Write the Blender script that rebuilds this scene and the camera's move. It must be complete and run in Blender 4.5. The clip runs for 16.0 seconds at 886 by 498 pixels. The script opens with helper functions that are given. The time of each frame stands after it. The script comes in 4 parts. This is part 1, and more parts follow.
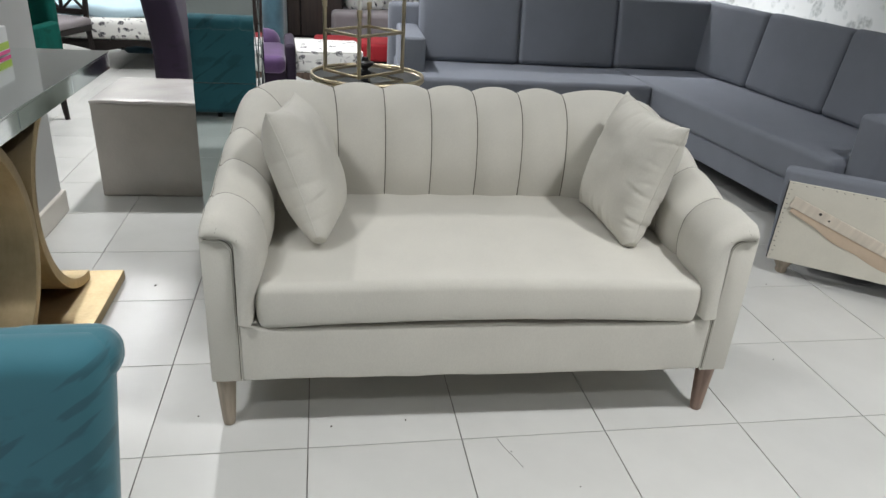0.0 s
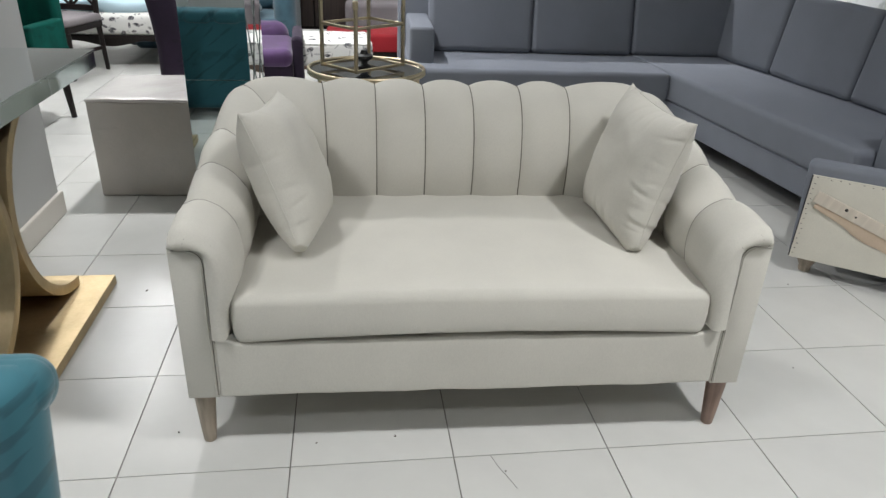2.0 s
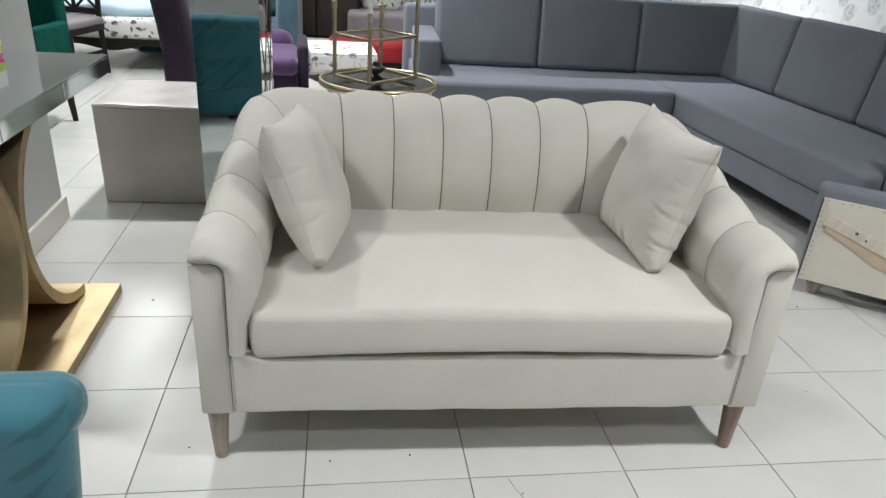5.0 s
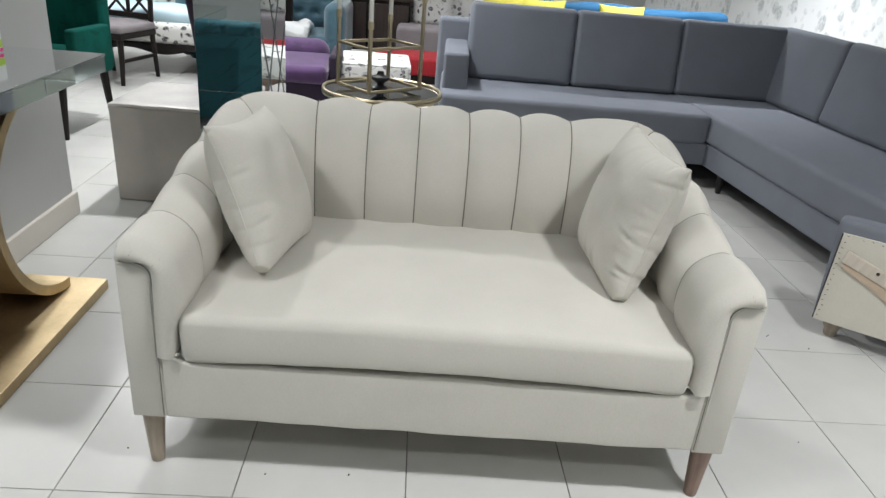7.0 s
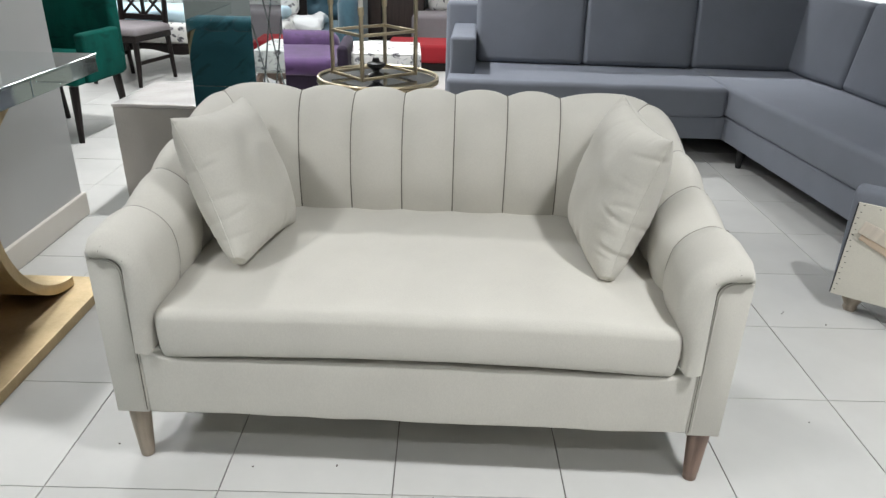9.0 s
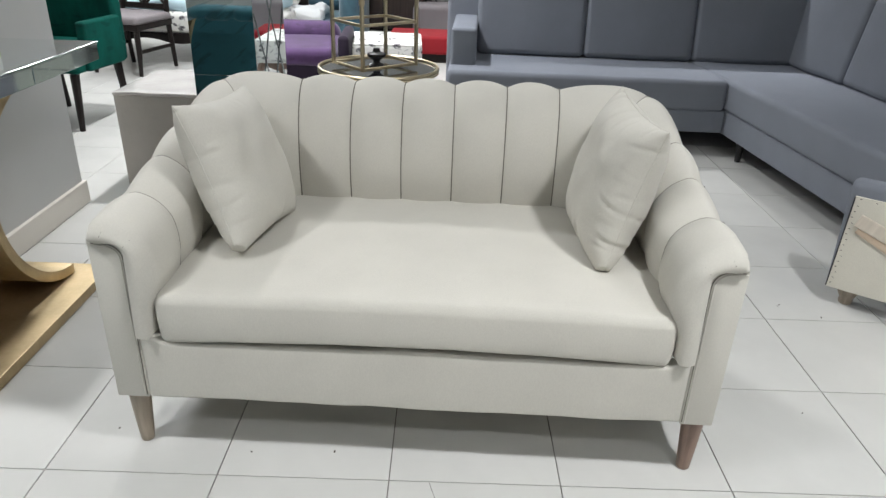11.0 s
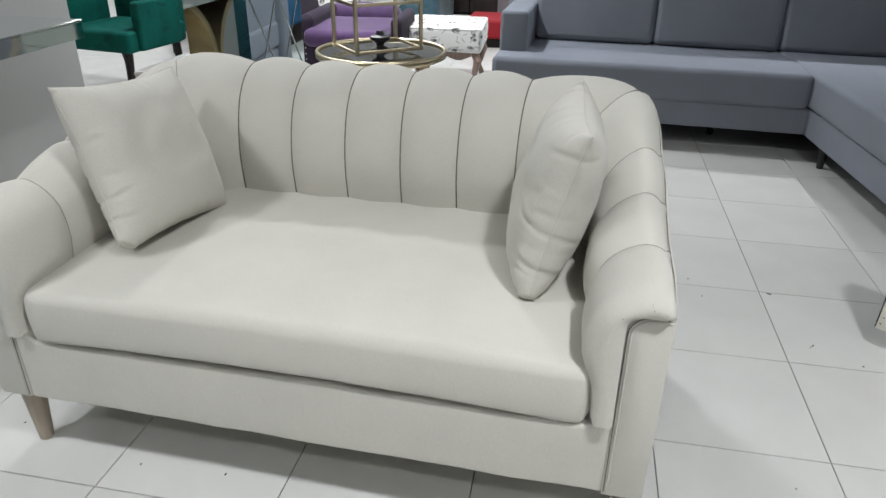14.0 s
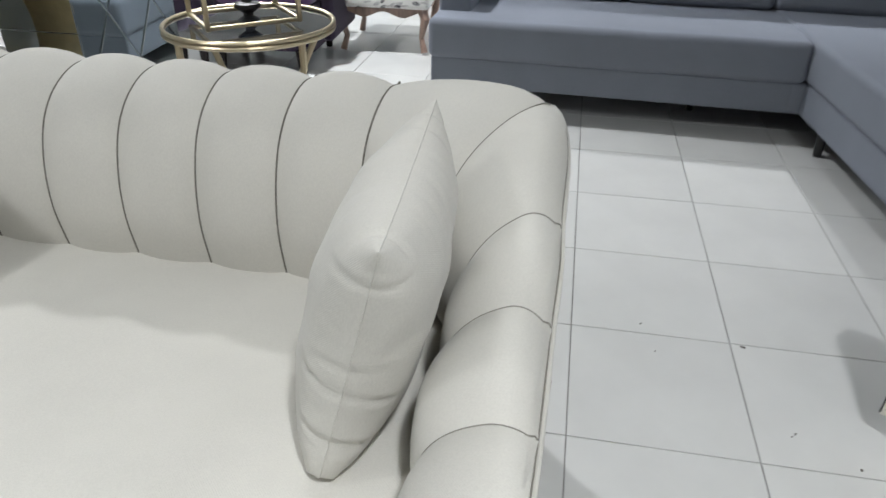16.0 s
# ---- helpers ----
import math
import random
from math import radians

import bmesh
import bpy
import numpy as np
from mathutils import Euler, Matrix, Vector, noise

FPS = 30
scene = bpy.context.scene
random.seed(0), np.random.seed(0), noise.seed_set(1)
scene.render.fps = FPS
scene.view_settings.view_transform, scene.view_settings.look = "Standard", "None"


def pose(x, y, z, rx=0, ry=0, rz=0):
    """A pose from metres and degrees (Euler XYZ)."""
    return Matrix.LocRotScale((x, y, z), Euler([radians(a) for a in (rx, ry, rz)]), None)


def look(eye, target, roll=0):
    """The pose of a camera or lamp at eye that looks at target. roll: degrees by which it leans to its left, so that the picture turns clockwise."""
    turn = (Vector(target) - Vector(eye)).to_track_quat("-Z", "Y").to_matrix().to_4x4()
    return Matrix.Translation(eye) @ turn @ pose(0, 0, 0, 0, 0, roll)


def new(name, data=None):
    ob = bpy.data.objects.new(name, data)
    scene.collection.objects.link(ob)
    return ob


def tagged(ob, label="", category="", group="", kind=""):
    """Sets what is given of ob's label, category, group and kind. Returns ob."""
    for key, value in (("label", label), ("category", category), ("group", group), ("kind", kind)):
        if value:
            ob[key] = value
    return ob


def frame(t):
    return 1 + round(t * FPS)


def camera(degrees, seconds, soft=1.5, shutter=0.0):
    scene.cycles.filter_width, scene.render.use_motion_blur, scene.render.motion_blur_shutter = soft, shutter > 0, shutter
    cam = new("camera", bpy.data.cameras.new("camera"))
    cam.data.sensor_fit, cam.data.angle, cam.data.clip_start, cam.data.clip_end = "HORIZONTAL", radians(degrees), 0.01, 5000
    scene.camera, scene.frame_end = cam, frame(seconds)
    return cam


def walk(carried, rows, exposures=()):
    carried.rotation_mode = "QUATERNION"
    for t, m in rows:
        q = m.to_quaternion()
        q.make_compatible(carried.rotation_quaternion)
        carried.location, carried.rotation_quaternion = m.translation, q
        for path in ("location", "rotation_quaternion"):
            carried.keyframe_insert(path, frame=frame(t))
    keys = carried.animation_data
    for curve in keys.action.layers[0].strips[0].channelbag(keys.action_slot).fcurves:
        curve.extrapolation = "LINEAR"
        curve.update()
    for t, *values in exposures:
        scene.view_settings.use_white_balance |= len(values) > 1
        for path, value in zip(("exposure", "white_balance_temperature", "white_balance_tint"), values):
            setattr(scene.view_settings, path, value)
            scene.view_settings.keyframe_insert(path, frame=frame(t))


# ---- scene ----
from mathutils.bvhtree import BVHTree

cam = camera(64.6, 16.0, soft=1.4, shutter=0.3)
PATH = [
    (0, (-0.354, -1.438, 1.226), (-0.019, 0.349, 0.393), 3.8),
    (0.5, (-0.359, -1.443, 1.23), (-0.019, 0.323, 0.355), 4.3),
    (1, (-0.346, -1.436, 1.227), (-0.023, 0.352, 0.39), 3.9),
    (1.5, (-0.32, -1.409, 1.231), (-0.023, 0.377, 0.384), 2.5),
    (2, (-0.243, -1.332, 1.224), (0.017, 0.452, 0.359), 2.4),
    (2.5, (-0.166, -1.271, 1.224), (0.044, 0.508, 0.333), 2.1),
    (3, (-0.141, -1.246, 1.223), (0.04, 0.542, 0.345), 2.4),
    (5.5, (-0.336, -1.319, 1.228), (-0.006, 0.471, 0.399), 3.9),
    (6, (-0.335, -1.334, 1.227), (0.02, 0.454, 0.406), 3.5),
    (6.5, (-0.257, -1.317, 1.212), (0.054, 0.478, 0.388), 3.4),
    (7, (-0.04, -1.254, 1.213), (0.071, 0.572, 0.405), 5.0),
    (7.5, (0.053, -1.246, 1.21), (0.076, 0.573, 0.379), 2.1),
    (8, (0.071, -1.228, 1.198), (0.077, 0.588, 0.36), 0.5),
    (8.5, (0.096, -1.222, 1.193), (0.098, 0.593, 0.354), 1.1),
    (11, (0.103, -1.24, 1.191), (0.109, 0.565, 0.332), 2.0),
    (11.5, (0.139, -1.14, 1.163), (0.073, 0.64, 0.253), 3.2),
    (12, (0.208, -0.965, 1.145), (0.15, 0.819, 0.243), 4.8),
    (12.5, (0.337, -0.909, 1.157), (0.289, 0.885, 0.273), 6.1),
    (13, (0.481, -0.974, 1.161), (0.188, 0.767, 0.22), 5.7),
    (13.5, (0.534, -1.019, 1.153), (0.21, 0.728, 0.234), 1.6),
    (14, (0.535, -0.965, 1.152), (0.213, 0.792, 0.252), 0.9),
    (14.5, (0.493, -0.77, 1.128), (0.209, 1.003, 0.246), 1.5),
    (15, (0.517, -0.572, 1.146), (0.364, 1.207, 0.245), 1.9),
    (15.5, (0.67, -0.41, 1.151), (0.507, 1.34, 0.197), 5.4),
    (16, (0.725, -0.318, 1.121), (0.424, 1.367, 0.088), 0.8),
]
walk(cam, [(t, look(eye, target, roll)) for t, eye, target, roll in PATH],
     exposures=((0.0, -0.08, 6550, 10), (2.5, -0.06, 6570, 10), (3.0, 0.02, 6570, 10), (5.5, 0.06, 6530, 10), (6.5, 0.08, 6520, 10), (7.0, 0.07, 6520, 10), (8.0, 0.14, 6500, 10),
                (11.0, 0.15, 6500, 10), (11.5, 0.13, 6450, 10), (12.0, 0.05, 6430, 10), (12.5, 0.02, 6400, 10), (13.0, 0.12, 6400, 10), (13.5, 0.16, 6400, 10), (14.0, 0.07, 6380, 10),
                (14.5, 0.02, 6360, 10), (15.0, 0.12, 6340, 10), (15.5, 0.13, 6320, 10), (16.0, 0.11, 6300, 10)))


# ---- world and light ----
world = bpy.data.worlds.new("world")
scene.world = world
world.use_nodes = True
world.node_tree.nodes["Background"].inputs[0].default_value = (0.8, 0.9, 1.0, 1)
world.node_tree.nodes["Background"].inputs[1].default_value = 0.15
WATTS = 36.0


# ---- building helpers ----
def thing(name, m=None, label="", category="", group="", kind=""):
    ob = new(name)
    if m is not None:
        ob.matrix_basis = m
    return tagged(ob, label, category, group, kind)


def mesh_of(name, bm, material, smooth=35):
    bmesh.ops.recalc_face_normals(bm, faces=bm.faces)
    me = bpy.data.meshes.new(name)
    bm.to_mesh(me)
    bm.free()
    me.materials.append(material)
    if smooth:
        for p in me.polygons:
            p.use_smooth = True
        me.set_sharp_from_angle(angle=radians(smooth))
    return me


def part(name, bm, material, parent=None, label="", m=None, smooth=35):
    me = bm if isinstance(bm, bpy.types.Mesh) else mesh_of(name, bm, material, smooth)
    ob = new(name, me)
    if parent is not None:
        ob.parent = parent
    if m is not None:
        ob.matrix_basis = m
    return tagged(ob, label)


def axis_steps(h, r, n, k=3):
    """Grid lines along one side of a rounded box: dense in the rounded zones."""
    a = [h - r + r * math.tan(radians(45) * i / k) for i in range(k, 0, -1)]
    mid = [(-1 + 2 * i / n) * (h - r) for i in range(n + 1)]
    return [-v for v in a] + mid + a[::-1]


def rbox(sx, sy, sz, r=0.01, n=(1, 1, 1), k=3, fn=None, at=(0, 0, 0)):
    """A box with rounded edges, its middle at `at`; fn(v) may shape its points before it is moved."""
    bm = bmesh.new()
    h = (sx / 2, sy / 2, sz / 2)
    r = min(r, *(v * 0.98 for v in h))
    steps = [axis_steps(h[i], r, n[i], k) for i in range(3)]
    found = {}

    def vert(q):
        key = tuple(round(c, 6) for c in q)
        if key not in found:
            inner = Vector([max(-(h[i] - r), min(h[i] - r, q[i])) for i in range(3)])
            d = Vector(q) - inner
            p = inner + (d.normalized() * r if d.length > 1e-9 else d)
            if fn:
                p = Vector(fn(p))
            found[key] = bm.verts.new(p + Vector(at))
        return found[key]

    for ax in range(3):
        a, b = [i for i in range(3) if i != ax]
        for side in (-1, 1):
            for i in range(len(steps[a]) - 1):
                for j in range(len(steps[b]) - 1):
                    quad = []
                    for da, db in ((0, 0), (1, 0), (1, 1), (0, 1)):
                        q = [0, 0, 0]
                        q[ax], q[a], q[b] = side * h[ax], steps[a][i + da], steps[b][j + db]
                        quad.append(vert(q))
                    bm.faces.new(quad)
    return bm


def join(*bms):
    out = bms[0]
    for other in bms[1:]:
        me = bpy.data.meshes.new("tmp")
        other.to_mesh(me)
        other.free()
        out.from_mesh(me)
        bpy.data.meshes.remove(me)
    return out


def moved(bm, m):
    bmesh.ops.transform(bm, matrix=m, verts=bm.verts)
    return bm


def tube(points, r, sides=8, closed=False, radii=None):
    """A round bar along a line of points."""
    pts = [Vector(p) for p in points]
    n = len(pts)
    bm = bmesh.new()
    rings, up = [], None
    for i, p in enumerate(pts):
        a = pts[(i - 1) % n] if closed or i else p
        b = pts[(i + 1) % n] if closed or i < n - 1 else p
        t = (b - a).normalized()
        if up is None:
            up = t.orthogonal().normalized()
        up = (up - t * up.dot(t)).normalized()
        side = t.cross(up)
        rr = radii[i] if radii else r
        rings.append([bm.verts.new(p + (up * math.cos(2 * math.pi * j / sides) + side * math.sin(2 * math.pi * j / sides)) * rr) for j in range(sides)])
    for i in range(n if closed else n - 1):
        a, b = rings[i], rings[(i + 1) % n]
        for j in range(sides):
            bm.faces.new((a[j], a[(j + 1) % sides], b[(j + 1) % sides], b[j]))
    if not closed:
        bm.faces.new(rings[0][::-1])
        bm.faces.new(rings[-1])
    return bm


def lathe(profile, seg=24):
    """A turned shape round z from (radius, height) pairs, closed at both ends."""
    bm = bmesh.new()
    rings = [[bm.verts.new((r * math.cos(2 * math.pi * j / seg), r * math.sin(2 * math.pi * j / seg), z)) for j in range(seg)] for r, z in profile]
    for a, b in zip(rings, rings[1:]):
        for j in range(seg):
            bm.faces.new((a[j], a[(j + 1) % seg], b[(j + 1) % seg], b[j]))
    bm.faces.new(rings[0][::-1])
    bm.faces.new(rings[-1])
    return bm


def slab(outline, thick, axis="y", bevel=0.0):
    """A flat piece cut to an outline of (a, b) points and given a thickness along an axis."""
    put = {"x": lambda a, b, c: (c, a, b), "y": lambda a, b, c: (a, c, b), "z": lambda a, b, c: (a, b, c)}[axis]
    bm = bmesh.new()
    front = [bm.verts.new(put(a, b, 0)) for a, b in outline]
    back = [bm.verts.new(put(a, b, thick)) for a, b in outline]
    bm.faces.new(front)
    bm.faces.new(back[::-1])
    n = len(outline)
    for i in range(n):
        bm.faces.new((front[i], back[i], back[(i + 1) % n], front[(i + 1) % n]))
    if bevel:
        bmesh.ops.recalc_face_normals(bm, faces=bm.faces)
        sharp = [e for e in bm.edges if len(e.link_faces) == 2 and e.calc_face_angle(0) > 0.6]
        bmesh.ops.bevel(bm, geom=sharp, offset=bevel, segments=2, affect="EDGES", profile=0.5)
    return bm


def spline(nodes, t):
    """A smooth line through nodes at t, from 0 to len - 1."""
    n = len(nodes)
    i = max(0, min(n - 2, int(t)))
    f = t - i
    p1, p2 = Vector(nodes[i]), Vector(nodes[i + 1])
    p0 = Vector(nodes[i - 1]) if i > 0 else p1 * 2 - p2
    p3 = Vector(nodes[i + 2]) if i + 2 < n else p2 * 2 - p1
    return 0.5 * ((2 * p1) + (p2 - p0) * f + (2 * p0 - 5 * p1 + 4 * p2 - p3) * f * f + (3 * p1 - p0 - 3 * p2 + p3) * f ** 3)


def wobble(p, size, amount, seed=0.0):
    v = Vector(p) / size + Vector((seed, seed * 1.7, -seed))
    return noise.noise(v) * amount


# ---- materials ----
def shader(name, color, rough=0.6, metal=0.0, build=None, **inputs):
    mat = bpy.data.materials.new(name)
    mat.use_nodes = True
    nt = mat.node_tree
    b = nt.nodes["Principled BSDF"]
    b.inputs["Base Color"].default_value = (*color, 1)
    b.inputs["Roughness"].default_value = rough
    b.inputs["Metallic"].default_value = metal
    for key, value in inputs.items():
        b.inputs[key.replace("_", " ")].default_value = value
    if build:
        build(nt, b, color, rough)
    return mat


def coords(nt, scale=(1, 1, 1), kind="Object"):
    tc = nt.nodes.new("ShaderNodeTexCoord")
    mp = nt.nodes.new("ShaderNodeMapping")
    mp.inputs["Scale"].default_value = scale
    nt.links.new(tc.outputs[kind], mp.inputs["Vector"])
    return mp.outputs["Vector"]


def noisy(nt, vec, scale, detail=3, rough=0.55):
    n = nt.nodes.new("ShaderNodeTexNoise")
    n.inputs["Scale"].default_value = scale
    n.inputs["Detail"].default_value = detail
    n.inputs["Roughness"].default_value = rough
    nt.links.new(vec, n.inputs["Vector"])
    return n.outputs["Fac"]


def ramp(nt, fac, stops):
    r = nt.nodes.new("ShaderNodeValToRGB")
    els = r.color_ramp.elements
    while len(els) < len(stops):
        els.new(0.5)
    for e, (p, c) in zip(els, stops):
        e.position, e.color = p, (*c, 1)
    nt.links.new(fac, r.inputs["Fac"])
    return r.outputs["Color"]


def mixed(nt, fac, a, b, mode="MIX"):
    m = nt.nodes.new("ShaderNodeMix")
    m.data_type, m.blend_type = "RGBA", mode
    for sock, v in ((m.inputs["Factor"], fac), (m.inputs["A"], a), (m.inputs["B"], b)):
        if isinstance(v, (int, float)):
            sock.default_value = v
        elif isinstance(v, tuple):
            sock.default_value = (*v, 1)
        else:
            nt.links.new(v, sock)
    return m.outputs["Result"]


def bump(nt, b, height, strength, distance, chain=None):
    n = nt.nodes.new("ShaderNodeBump")
    n.inputs["Strength"].default_value = strength
    n.inputs["Distance"].default_value = distance
    nt.links.new(height, n.inputs["Height"])
    if chain:
        nt.links.new(chain, n.inputs["Normal"])
    nt.links.new(n.outputs["Normal"], b.inputs["Normal"])
    return n.outputs["Normal"]


def scaled(c, f):
    return tuple(min(1, v * f) for v in c)


def woven(weave=900.0, depth=0.35, blotch=0.06):
    def build(nt, b, color, rough):
        vec = coords(nt)
        big = noisy(nt, vec, 5, 4)
        fine = noisy(nt, coords(nt, (1, 1, 0.45)), 420, 2, 0.7)
        c = ramp(nt, big, [(0.3, scaled(color, 1 - blotch)), (0.7, scaled(color, 1 + blotch))])
        c = mixed(nt, 0.2, c, ramp(nt, fine, [(0.35, scaled(color, 0.82)), (0.65, scaled(color, 1.14))]))
        nt.links.new(c, b.inputs["Base Color"])
        vor = nt.nodes.new("ShaderNodeTexVoronoi")
        vor.inputs["Scale"].default_value = weave / 3
        nt.links.new(vec, vor.inputs["Vector"])
        twill = nt.nodes.new("ShaderNodeTexWave")
        twill.bands_direction = "DIAGONAL"
        twill.inputs["Scale"].default_value = 170.0
        twill.inputs["Distortion"].default_value = 1.5
        nt.links.new(vec, twill.inputs["Vector"])
        n1 = bump(nt, b, vor.outputs["Distance"], depth, 0.0012)
        n2 = bump(nt, b, twill.outputs["Fac"], depth * 0.8, 0.0012, n1)
        bump(nt, b, noisy(nt, vec, 9, 3), 0.1, 0.004, n2)
    return build


def brushed_velvet(nt, b, color, rough):
    """Smooth velvet with darker strokes where the pile was brushed the other way."""
    nap = noisy(nt, coords(nt), 3, 3, 0.5)
    c = ramp(nt, nap, [(0.3, scaled(color, 0.88)), (0.7, scaled(color, 1.1))])
    slant = nt.nodes.new("ShaderNodeVectorRotate")
    slant.rotation_type = "Y_AXIS"
    slant.inputs["Angle"].default_value = 0.65
    nt.links.new(coords(nt), slant.inputs["Vector"])
    squeeze = nt.nodes.new("ShaderNodeMapping")
    squeeze.inputs["Scale"].default_value = (2.2, 2.2, 13.0)
    nt.links.new(slant.outputs["Vector"], squeeze.inputs["Vector"])
    strokes = noisy(nt, squeeze.outputs["Vector"], 2.0, 3, 0.5)
    patches = noisy(nt, coords(nt, (1.0, 1.0, 1.4)), 5.0, 4, 0.6)
    c = mixed(nt, ramp(nt, strokes, [(0.58, (0, 0, 0)), (0.62, (0.7, 0.7, 0.7))]), c, scaled(color, 0.55))
    c = mixed(nt, ramp(nt, patches, [(0.58, (0, 0, 0)), (0.64, (0.6, 0.6, 0.6))]), c, scaled(color, 0.6))
    nt.links.new(c, b.inputs["Base Color"])
    bump(nt, b, noisy(nt, coords(nt), 420, 2), 0.15, 0.001)


def velvet(streak=0.25):
    def build(nt, b, color, rough):
        vec = coords(nt)
        nap = noisy(nt, coords(nt, (1.0, 1.0, 0.6)), 7, 5, 0.6)
        marks = noisy(nt, coords(nt, (3.0, 3.0, 9.0)), 2.2, 2)
        c = ramp(nt, nap, [(0.38, scaled(color, 1 - streak)), (0.6, scaled(color, 1 + streak * 0.8))])
        c = mixed(nt, ramp(nt, marks, [(0.58, (0, 0, 0)), (0.64, (0.65, 0.65, 0.65))]), c, scaled(color, 0.6))
        nt.links.new(c, b.inputs["Base Color"])
        bump(nt, b, noisy(nt, vec, 420, 2), 0.15, 0.001)
    return build


def wood(scale=14.0, dark=0.6):
    def build(nt, b, color, rough):
        g = noisy(nt, coords(nt, (1, 1, 0.07)), scale * 3, 5, 0.65)
        c = ramp(nt, g, [(0.3, scaled(color, dark)), (0.55, color), (0.8, scaled(color, 1.25))])
        nt.links.new(c, b.inputs["Base Color"])
        bump(nt, b, g, 0.12, 0.001)
    return build


def brushed(dark=0.75):
    def build(nt, b, color, rough):
        g = noisy(nt, coords(nt), 9, 4)
        nt.links.new(ramp(nt, g, [(0.3, scaled(color, dark)), (0.7, color)]), b.inputs["Base Color"])
        f = noisy(nt, coords(nt, (1, 1, 0.05)), 90, 2)
        nt.links.new(ramp(nt, f, [(0.2, (rough * 0.8,) * 3), (0.8, (rough * 1.2,) * 3)]), b.inputs["Roughness"])
    return build


def tiled(nt, b, color, rough):
    info = nt.nodes.new("ShaderNodeObjectInfo")
    geo = nt.nodes.new("ShaderNodeNewGeometry")
    add = nt.nodes.new("ShaderNodeMath")
    add.operation = "ADD"
    nt.links.new(info.outputs["Random"], add.inputs[0])
    nt.links.new(geo.outputs["Random Per Island"], add.inputs[1])
    fr = nt.nodes.new("ShaderNodeMath")
    fr.operation = "FRACT"
    nt.links.new(add.outputs[0], fr.inputs[0])
    pc = coords(nt, kind="Object")
    cloud = noisy(nt, pc, 3.5, 5, 0.6)
    c = ramp(nt, cloud, [(0.3, scaled(color, 0.95)), (0.7, scaled(color, 1.04))])
    c = mixed(nt, 1.0, c, ramp(nt, fr.outputs[0], [(0.0, (0.94, 0.94, 0.94)), (1.0, (1, 1, 1))]), "MULTIPLY")
    specks = noisy(nt, pc, 36, 2, 0.5)
    c = mixed(nt, ramp(nt, specks, [(0.77, (0, 0, 0)), (0.79, (0.6, 0.6, 0.6))]), c, (0.22, 0.2, 0.17))
    nt.links.new(c, b.inputs["Base Color"])
    r = noisy(nt, pc, 6, 4)
    nt.links.new(ramp(nt, r, [(0.3, (rough * 0.85,) * 3), (0.75, (rough * 1.2,) * 3)]), b.inputs["Roughness"])
    bump(nt, b, noisy(nt, pc, 3, 2), 0.02, 0.01)


def plaster(nt, b, color, rough):
    vec = coords(nt)
    c = ramp(nt, noisy(nt, vec, 1.5, 5), [(0.3, scaled(color, 0.95)), (0.7, scaled(color, 1.03))])
    nt.links.new(c, b.inputs["Base Color"])
    bump(nt, b, noisy(nt, vec, 60, 3), 0.08, 0.002)


def crumpled(nt, b, color, rough):
    vec = coords(nt)
    nt.links.new(ramp(nt, noisy(nt, vec, 4, 4), [(0.3, scaled(color, 0.93)), (0.7, scaled(color, 1.08))]), b.inputs["Base Color"])
    bump(nt, b, noisy(nt, vec, 14, 5, 0.7), 0.35, 0.01)


def wallpaper(nt, b, color, rough):
    """Off-white paper with loose grey rosettes, their edges ragged and their insides mottled."""
    vec = coords(nt)
    warp = nt.nodes.new("ShaderNodeVectorMath")
    warp.operation = "MULTIPLY_ADD"
    tex = nt.nodes.new("ShaderNodeTexNoise")
    tex.inputs["Scale"].default_value = 16.0
    nt.links.new(vec, tex.inputs["Vector"])
    nt.links.new(tex.outputs["Color"], warp.inputs[0])
    warp.inputs[1].default_value = (0.05, 0.05, 0.05)
    nt.links.new(vec, warp.inputs[2])
    c = ramp(nt, noisy(nt, vec, 2, 4), [(0.3, scaled(color, 0.95)), (0.7, scaled(color, 1.04))])
    for scale, inner, outer, tone in ((5.0, 0.27, 0.36, (0.42, 0.44, 0.44)), (8.0, 0.2, 0.3, (0.6, 0.62, 0.62))):
        vor = nt.nodes.new("ShaderNodeTexVoronoi")
        vor.inputs["Scale"].default_value = scale
        vor.inputs["Randomness"].default_value = 0.8
        nt.links.new(warp.outputs["Vector"], vor.inputs["Vector"])
        spot = ramp(nt, vor.outputs["Distance"], [(inner, (1, 1, 1)), (outer, (0, 0, 0))])
        break_up = ramp(nt, noisy(nt, vec, 38, 4), [(0.35, (0.25, 0.25, 0.25)), (0.6, (1, 1, 1))])
        c = mixed(nt, mixed(nt, 1.0, spot, break_up, "MULTIPLY"), c, tone)
    nt.links.new(c, b.inputs["Base Color"])


